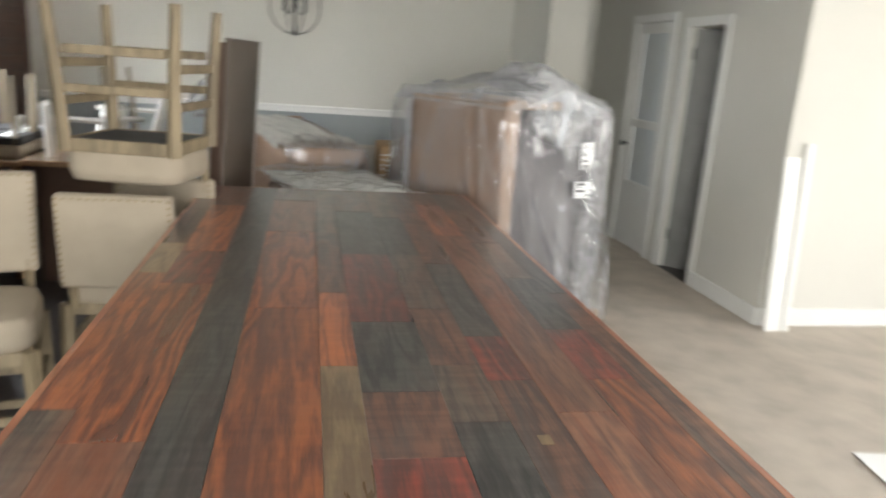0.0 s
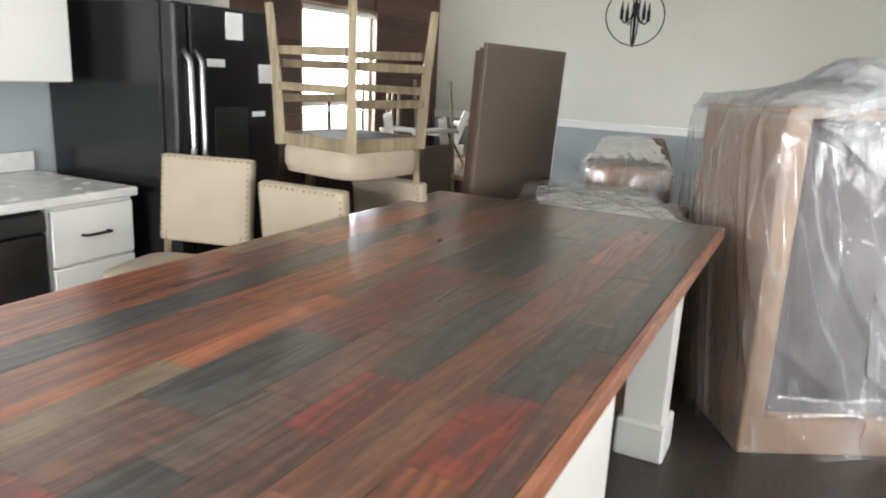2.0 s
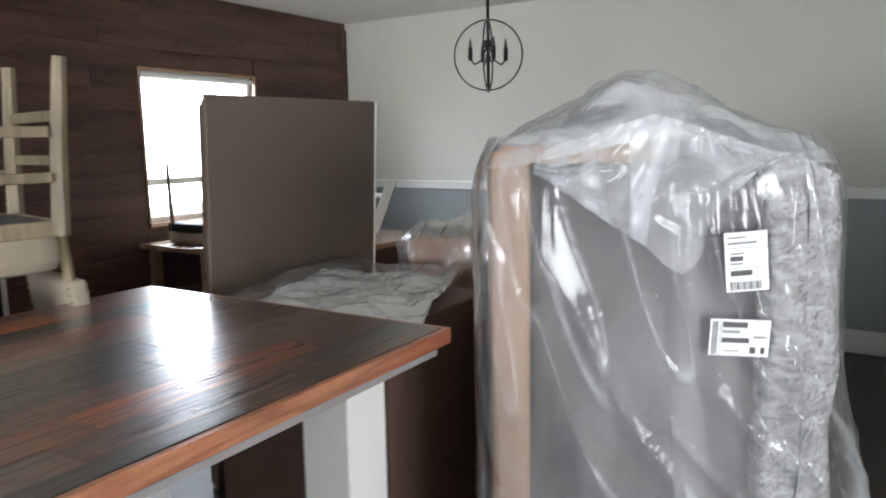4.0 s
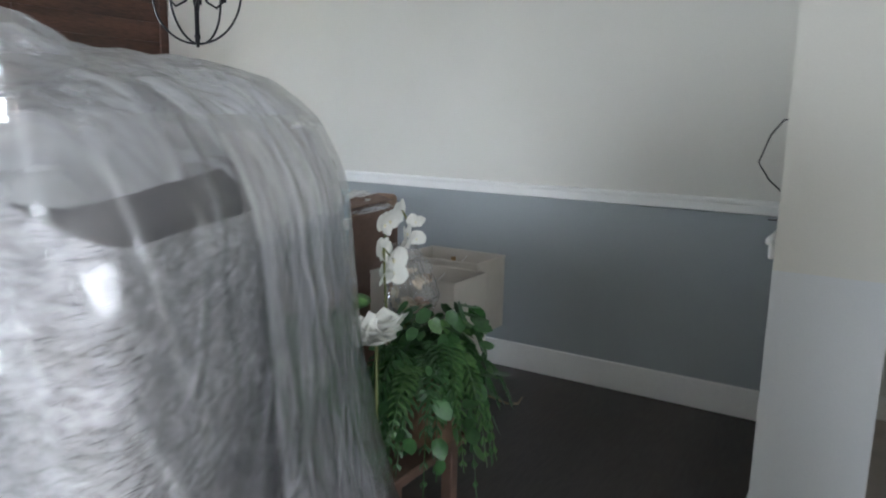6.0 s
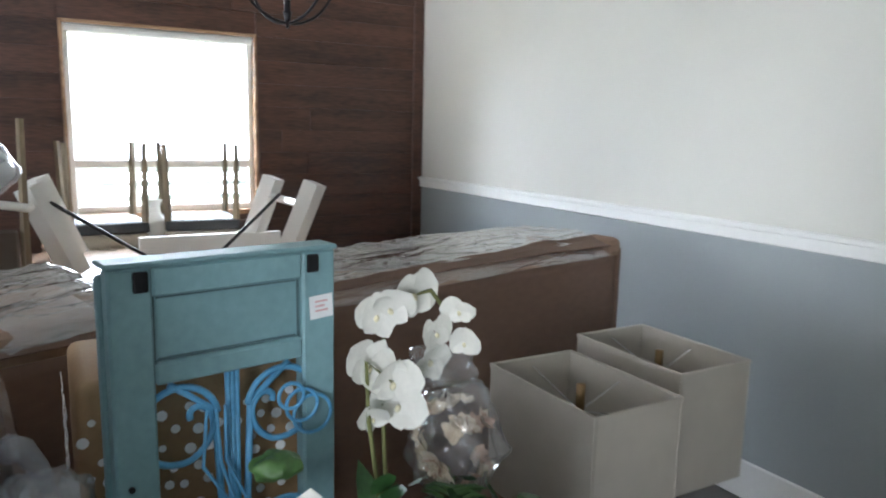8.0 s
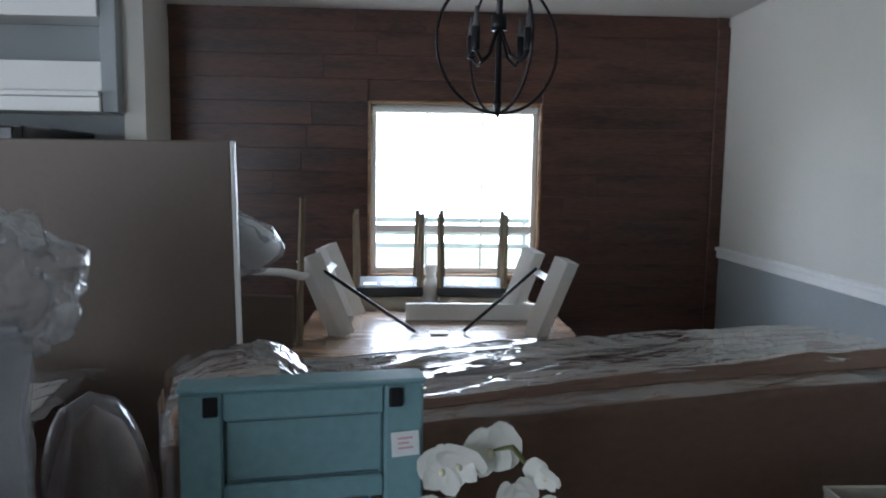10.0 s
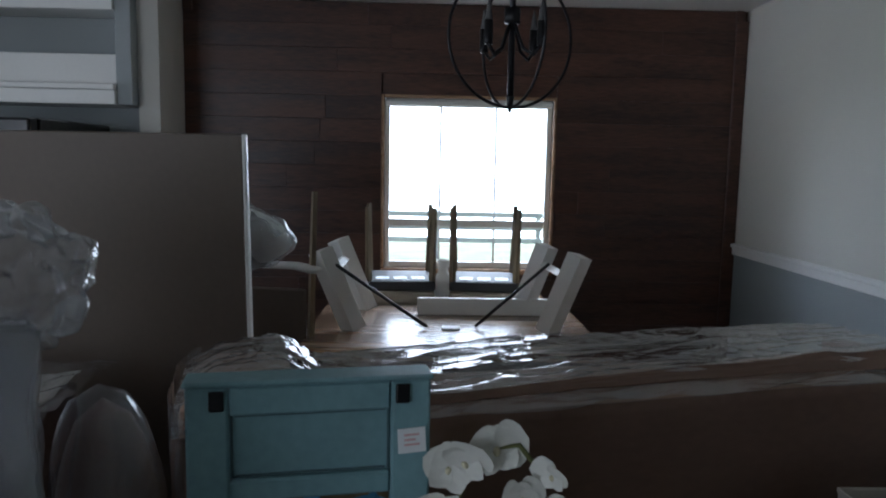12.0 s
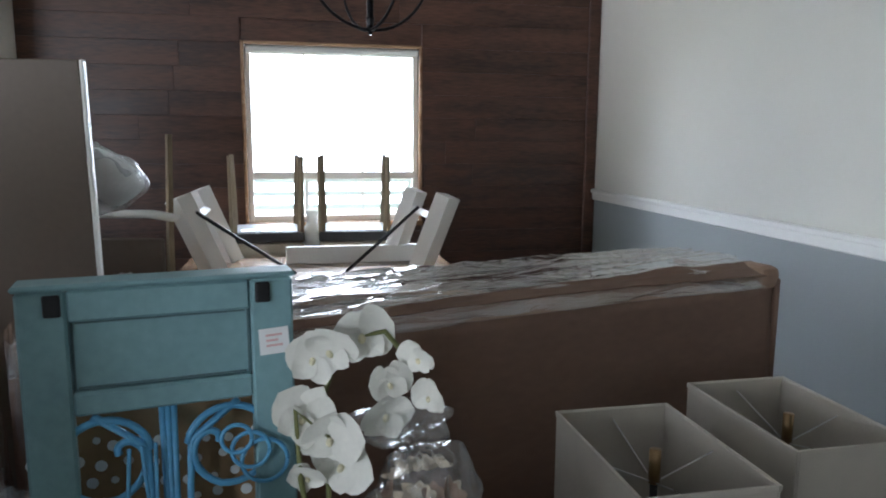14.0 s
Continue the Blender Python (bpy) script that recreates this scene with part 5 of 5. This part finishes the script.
def foliage():
    t = thing("potted_fern", "lush green fern and ivy spilling over a brown basket", "plant")
    cx, cy = 0.32, 1.80
    part("basket", rod([(cx, cy, 0.42), (cx, cy, 0.45), (cx, cy, 0.60)], 0.07, 20, taper=0.09), mat("brown_wicker", (0.12, 0.07, 0.04), 0.8, vary=0.3, fine=160, bump=0.8), t, "brown wicker basket", True)
    rnd = random.Random(5)
    for k in range(70):
        a = rnd.uniform(0, 2 * math.pi)
        ln, rise, fall = rnd.uniform(0.15, 0.29), rnd.uniform(0.06, 0.2), rnd.uniform(0.15, 0.5)
        bm = bmesh.new()
        pts = []
        for i in range(11):
            u = i / 10
            pts.append(Vector((cx + math.cos(a) * ln * u ** 0.8 * 0.8, cy + math.sin(a) * ln * u ** 0.8 * 1.1, 0.66 + rise * math.sin(u * 2.4) - fall * u ** 2.2)))
        rod(pts, 0.0016, 4, bm)
        for i in range(1, 11):
            for sub in (0, 0.5):
                p = pts[i - 1].lerp(pts[i], sub)
                d = (pts[i] - pts[i - 1]).normalized()
                for sgn in (-1, 1):
                    out = (d.cross(Vector((0, 0, 1))) * sgn + d * 0.35).normalized()
                    m = Matrix.Translation(p) @ out.to_track_quat("Y", "Z").to_matrix().to_4x4()
                    l2 = 0.06 * math.sin(math.pi * (0.12 + 0.8 * (i - 1 + sub) / 10)) * rnd.uniform(0.8, 1.1)
                    v = [bm.verts.new(m @ Vector(q)) for q in ((-0.005, 0, 0), (0.005, 0, 0), (0.006, l2 * 0.6, 0.004), (0, l2, -0.006), (-0.006, l2 * 0.6, 0.004))]
                    bm.faces.new(v)
        part("frond", bm, LEAFLIGHT if k % 4 == 0 else LEAF, t, "arching fern frond")
    for k in range(130):
        a, h = rnd.uniform(0, 2 * math.pi), rnd.random()
        r = (0.06 + 0.17 * h ** 0.6) * rnd.uniform(0.75, 1.1)
        z = 0.86 - 0.36 * h ** 1.3 + rnd.uniform(-0.05, 0.04)
        m = pose(cx + math.cos(a) * r * 0.85, cy + math.sin(a) * r * 1.1, z, rnd.uniform(-75, -5), rnd.uniform(-35, 35), math.degrees(a) - 90 + rnd.uniform(-40, 40))
        bm = bmesh.new()
        s = rnd.uniform(0.032, 0.068)
        petal(bm, m, s, s * 0.8, rnd.uniform(-0.3, 0.3))
        part("ivy_leaf", bm, LEAFLIGHT if rnd.random() < 0.2 else LEAF, t, "broad green leaf", True)
    st = thing("wooden_stand", "low brown wooden stand under the plants", "stand")
    part("top_board", box((0.08, 1.42, 0.385), (0.38, 1.92, 0.418), 0.004), CARDDARK, st)
    for x in (0.1, 0.32):
        for y in (1.45, 1.86):
            part("leg", box((x, y, 0.0), (x + 0.04, y + 0.04, 0.384), 0.003), CARDDARK, st)


foliage()


def crumpled(name, label, cat, centre, r, material, k=0.35, extra=None):
    t = thing(name, label, cat, pose(*centre))
    def f(u, v):
        a, h = 2 * math.pi * u, math.pi * (v - 0.5)
        p = Vector((r[0] * math.cos(h) * math.cos(a), r[1] * math.cos(h) * math.sin(a), r[2] * math.sin(h)))
        return p * (1 + k * noise.noise(p / max(r) * 2.2 + Vector(centre))) + rumple(p, max(r) * k * 0.35, max(r) * 0.5, centre[1])
    part("wrap", sheet(48, 28, f), material, t, "", True)
    return t


def white_rose():
    t = thing("fabric_rose", "large white fabric rose with crumpled pointed petals", "flower")
    rnd = random.Random(9)
    part("stem", rod([(0.27, 1.58, 0.42), (0.28, 1.56, 0.79)], 0.005, 6), STEM, t, "green wire stem", True)
    for k in range(26):
        bm = bmesh.new()
        m = pose(0.285 + rnd.uniform(-0.025, 0.025), 1.545 + rnd.uniform(-0.055, 0.06), 0.815 + rnd.uniform(-0.02, 0.02), rnd.uniform(-15, 75), 0, k * 137.5)
        petal(bm, m, rnd.uniform(0.05, 0.095), rnd.uniform(0.05, 0.085), 0.7)
        for v in bm.verts:
            v.co += rumple(v.co, 0.012, 0.03, k)
        part("petal", bm, PETAL, t, "crumpled white petal", True)
    bm = bmesh.new()
    petal(bm, pose(0.30, 1.49, 0.845, 5, 0, 165), 0.10, 0.035, 0.1)
    part("petal", bm, PETAL, t, "long pointed petal", True)


white_rose()
bag = crumpled("flower_bag", "clear bag of cream artificial flowers", "flower bag", (0.155, 1.915, 0.855), (0.085, 0.085, 0.10), FILM)
rb = random.Random(31)
CREAMCLOTH = mat("cream_cloth_flowers", (0.62, 0.53, 0.40), 0.85, vary=0.2, scale=30)
BLUSHCLOTH = mat("blush_cloth_flowers", (0.45, 0.30, 0.22), 0.85, vary=0.2, scale=30)
for k in range(26):
    head = bmesh.new()
    a, h = rb.uniform(0, 6.28), rb.uniform(-0.9, 1.0)
    c = Vector((0.055 * math.cos(a) * math.cos(h), 0.058 * math.sin(a) * math.cos(h), 0.07 * math.sin(h)))
    turn = Matrix.Translation(c) @ c.to_track_quat("Z", "Y").to_matrix().to_4x4()
    for j in range(6):
        petal(head, turn @ pose(0, 0, 0, 25, 0, 60 * j + rb.uniform(-12, 12)), rb.uniform(0.02, 0.032), 0.018, 0.4)
    part("flower_head", head, BLUSHCLOTH if k % 4 == 0 else CREAMCLOTH, bag, "cream flower head", True)
part("flower_stalks", rod([(0.0, -0.03, -0.437), (0.0, -0.02, -0.05)], 0.012, 6), STEM, bag, "bundle of stalks")
crumpled("clear_tissue", "crumpled clear cellophane on the flowers", "cellophane", (0.13, 1.885, 0.985), (0.06, 0.075, 0.03), FILM)
crumpled("green_pod", "green moss pods beside the rose", "moss", (0.20, 1.58, 0.90), (0.03, 0.04, 0.02), LEAFLIGHT, 0.2)
sack = crumpled("plastic_bag", "crumpled clear plastic bag on the floor pile", "bag", (0.02, 1.285, 0.80), (0.075, 0.07, 0.075), FLAPFILM)
part("twisted_neck", rod([(0.0, 0.0, 0.05), (0.01, -0.01, 0.09), (0.0, -0.03, 0.12), (0.02, -0.045, 0.13)], 0.012, 8, taper=0.022), FLAPFILM, sack, "twisted neck of the bag", True)
crumpled("aqua_cloth", "folded aqua cotton cloth on a carton", "cloth", (0.07, 1.275, 0.735), (0.06, 0.055, 0.035), mat("aqua_cloth_weave", (0.16, 0.45, 0.43), 0.8, fine=300, bump=0.3), 0.15)
crate = thing("small_carton", "small plain carton under the bags", "box")
part("carton", box((-0.05, 1.16, 0.0), (0.14, 1.315, 0.70), 0.006, 2), CARDDARK, crate)


# ---- lamps ----
def lamp(m, label):
    t = thing("table_lamp", label, "lamp", m, group="linen shade lamps")
    W, D, Z0, Z1 = 0.40, 0.265, 0.465, 0.80
    sh = part("shade", box((0, 0, Z0), (W, 0.006, Z1), 0.001), SHADE, t, "rectangular oatmeal linen shade")
    part("shade_side", box((0, D - 0.006, Z0), (W, D, Z1), 0.001), SHADE, sh)
    part("shade_side", box((0, 0.0065, Z0), (0.006, D - 0.0065, Z1), 0.001), SHADE, sh)
    part("shade_side", box((W - 0.006, 0.0065, Z0), (W, D - 0.0065, Z1), 0.001), SHADE, sh)
    for lo, hi in (((-0.002, -0.002), (W + 0.002, 0.004)), ((-0.002, D - 0.004), (W + 0.002, D + 0.002)), ((-0.002, 0.005), (0.004, D - 0.005)), ((W - 0.004, 0.005), (W + 0.002, D - 0.005))):
        part("trim", box((lo[0], lo[1], Z1 - 0.01), (hi[0], hi[1], Z1 + 0.002), 0.001), SHADE, sh, "folded linen trim")
    c = Vector((W / 2, D / 2, 0))
    for p in ((0.006, D / 2), (W - 0.006, D / 2), (W / 2, 0.006), (W / 2, D - 0.006)):
        part("spider_wire", rod([(c.x, c.y, 0.72), (p[0], p[1], 0.775)], 0.0018, 5), CHROME, t, "thin wire")
    part("finial", rod([(c.x, c.y, 0.72), (c.x, c.y, 0.745), (c.x, c.y, 0.75), (c.x, c.y, 0.79)], 0.012, 10), mat("aged_brass", (0.28, 0.19, 0.1), 0.35, metal=1.0), t, "aged brass finial", True)
    part("bulb", rod([(c.x, c.y, 0.52), (c.x, c.y, 0.56), (c.x, c.y, 0.62), (c.x, c.y, 0.66)], 0.02, 10, taper=0.03), mat("lamp_bulb_glass", (0.7, 0.7, 0.66), 0.15, bump=0), t, "unlit bulb", True)
    part("column", rod([(c.x, c.y, 0.03), (c.x, c.y, 0.72)], 0.008, 8), IRON, t, "black iron column", True)
    for k in range(4):
        a = radians(90 * k + 45)
        q = [(c.x + math.cos(a) * r, c.y + math.sin(a) * r, z) for r, z in ((0.01, 0.44), (0.05, 0.40), (0.06, 0.30), (0.03, 0.22), (0.055, 0.14), (0.085, 0.07), (0.08, 0.03))]
        part("scroll", rod(q, 0.006, 6), IRON, t, "black iron scroll", True)
    part("base", rod([(c.x, c.y, 0.0), (c.x, c.y, 0.02), (c.x, c.y, 0.03)], 0.1, 20, taper=0.07), IRON, t, "round black base", True)
    return t


lamp(pose(-0.308, 2.298, 0), "table lamp with a rectangular oatmeal linen shade standing on the floor")
lamp(pose(-0.425, 2.685, 0), "table lamp with a rectangular oatmeal linen shade close to the wall")

# ---- small things by the stub wall and in the hallway ----
wire = thing("loose_wire", "loose black wire hanging out of the wall", "wire")
part("wire", rod([(1.172, 2.58, 1.445), (1.14, 2.60, 1.44), (1.10, 2.64, 1.39), (1.065, 2.678, 1.296), (1.10, 2.69, 1.24), (1.172, 2.72, 1.17)], 0.0028, 6), BLACKMATT, wire, "", True)
part("wire_end", rod([(1.172, 2.72, 1.1), (1.11, 2.70, 1.1)], 0.0025, 6), BLACKMATT, wire, "", True)
cart = thing("small_box", "small open tan carton on the dark floor", "box")
part("carton", box((1.20, 1.98, 0.0), (1.40, 2.2, 0.11), 0.004), CARD, cart)
part("flap", box((0, 0, 0), (0.2, 0.004, 0.08)), CARD, cart, m=pose(1.20, 1.985, 0.108, 20, 0, 0))

jamb = thing("door_2", "panelled door, painted dark for shade, standing ajar in its white frame", "door", kind="structure")
for lo, hi in (((HX - 0.016, 1.38, 0.008), (HX - 0.001, 1.45, 2.04)), ((HX - 0.016, 1.97, 0.008), (HX - 0.001, 2.06, 2.04)), ((HX - 0.016, 1.45, 1.97), (HX - 0.001, 1.97, 2.04))):
    part("door_frame", box(lo, hi, 0.003), WHITE, jamb, "white door casing")
part("threshold", box((HX, 1.451, 0.001), (HX + 0.3, 1.969, 0.012), 0.002), DARKFLOOR, jamb, "dark threshold board")
# the leaf's dark grey stands in for the shade inside the doorway
leaf = part("door_leaf", box((0, -0.50, 0.014), (0.036, 0, 1.96), 0.003), mat("shaded_door_paint", (0.22, 0.22, 0.21), 0.5), jamb, "door leaf with its shade in the grey paint", m=pose(HX + 0.05, 1.965, 0, 0, 0, 38))
for z0, z1 in ((0.2, 0.85), (1.0, 1.85)):
    part("raised_panel", box((-0.006, -0.42, z0), (-0.001, -0.08, z1), 0.004), leaf.data.materials[0], leaf)
for z in (0.25, 1.72):
    part("hinge", box((-0.012, -0.012, z), (0.02, 0.004, z + 0.09), 0.003), IRON, leaf, "black hinge")
part("door_knob", rod([(0, -0.44, 0.95), (-0.03, -0.44, 0.95), (-0.06, -0.44, 0.95)], 0.012, 12, taper=0.028), IRON, leaf, "black knob", True)
far = thing("door_3", "white two-panel door closed in the hallway's side wall", "door", kind="structure")
PALEDOOR = mat("cool_white_door_paint", (0.66, 0.70, 0.71), 0.35, vary=0.03, scale=3, fine=60, bump=0.03)
for y0, y1, z0, z1 in ((2.262, 2.36, 0.014, 2.028), (2.83, 2.958, 0.014, 2.028), (2.3605, 2.8295, 0.014, 0.60), (2.3605, 2.8295, 1.11, 1.17), (2.3605, 2.8295, 1.94, 2.028)):
    part("rail_and_stile", box((HX + 0.01, y0, z0), (HX + 0.05, y1, z1), 0.002), WHITE, far, "white door rail")
for z0, z1 in ((0.60, 1.11), (1.17, 1.94)):
    part("door_panel", box((HX + 0.03, 2.36, z0), (HX + 0.045, 2.83, z1)), PALEDOOR, far, "recessed cool white panel")
    part("panel_ledge", box((HX + 0.012, 2.362, z0 - 0.004), (HX + 0.036, 2.828, z0 + 0.014), 0.004), WHITE, far, "bright moulded ledge")
for lo, hi in (((HX - 0.016, 2.19, 0.008), (HX - 0.001, 2.26, 2.10)), ((HX - 0.016, 2.96, 0.008), (HX - 0.001, 3.03, 2.10)), ((HX - 0.016, 2.26, 2.03), (HX - 0.001, 2.96, 2.10))):
    part("door_frame", box(lo, hi, 0.003), WHITE, far, "white door casing")
part("door_knob", rod([(HX + 0.01, 2.90, 0.95), (HX - 0.02, 2.90, 0.95), (HX - 0.05, 2.90, 0.95)], 0.012, 12, taper=0.028), IRON, far, "black knob", True)
for lo, hi in (((HX - 0.016, 0.53, 0.008), (HX - 0.001, 1.379, 0.13)), ((HX - 0.016, 3.031, 0.008), (HX - 0.001, 3.984, 0.13)), ((HX, 0.515, 0.008), (4.98, 0.529, 0.13)), ((1.516, 3.985, 0.008), (HX - 0.017, 3.999, 0.13))):
    setting("baseboard", box(lo, hi, 0.004), WHITE, "white painted baseboard", "baseboard")
for k, (x, h, w, a) in enumerate(((2.17, 1.13, 0.12, 5), (2.30, 1.22, 0.05, 4))):
    tr = thing("trim_board", "loose white trim board leaning against the wall", "board", pose(x, 0.42, 0.008, -a, 0, 0), group="leaning trim boards")
    part("board", box((0, 0, 0), (w, 0.016, h), 0.003), WHITE, tr)
    part("bead", box((0.004, -0.006, 0.0), (0.018, -0.0005, h), 0.002), WHITE, tr)
pp = thing("paper_sheet", "white paper sheet lying on the carpet", "paper", pose(1.57, -1.42, 0.012, 0, 0, -8))
part("paper", sheet(12, 12, lambda u, v: Vector((u * 0.5, v * 0.35, 0.004 + 0.006 * abs(noise.noise((u * 3, v * 3, 1))))), 0.001), PAPER, pp)

cord = thing("lamp_cord", "tan lamp cord lying on the dark floor", "cord")
part("cord", rod([(-0.20, 2.85, 0.006), (-0.30, 3.0, 0.006), (-0.347, 3.168, 0.006), (-0.25, 3.16, 0.006), (-0.167, 3.15, 0.006), (-0.07, 3.12, 0.006), (-0.02, 3.15, 0.006), (-0.038, 3.234, 0.006)], 0.005, 6), mat("tan_cord_sheath", (0.3, 0.23, 0.15), 0.6), cord, "", True)
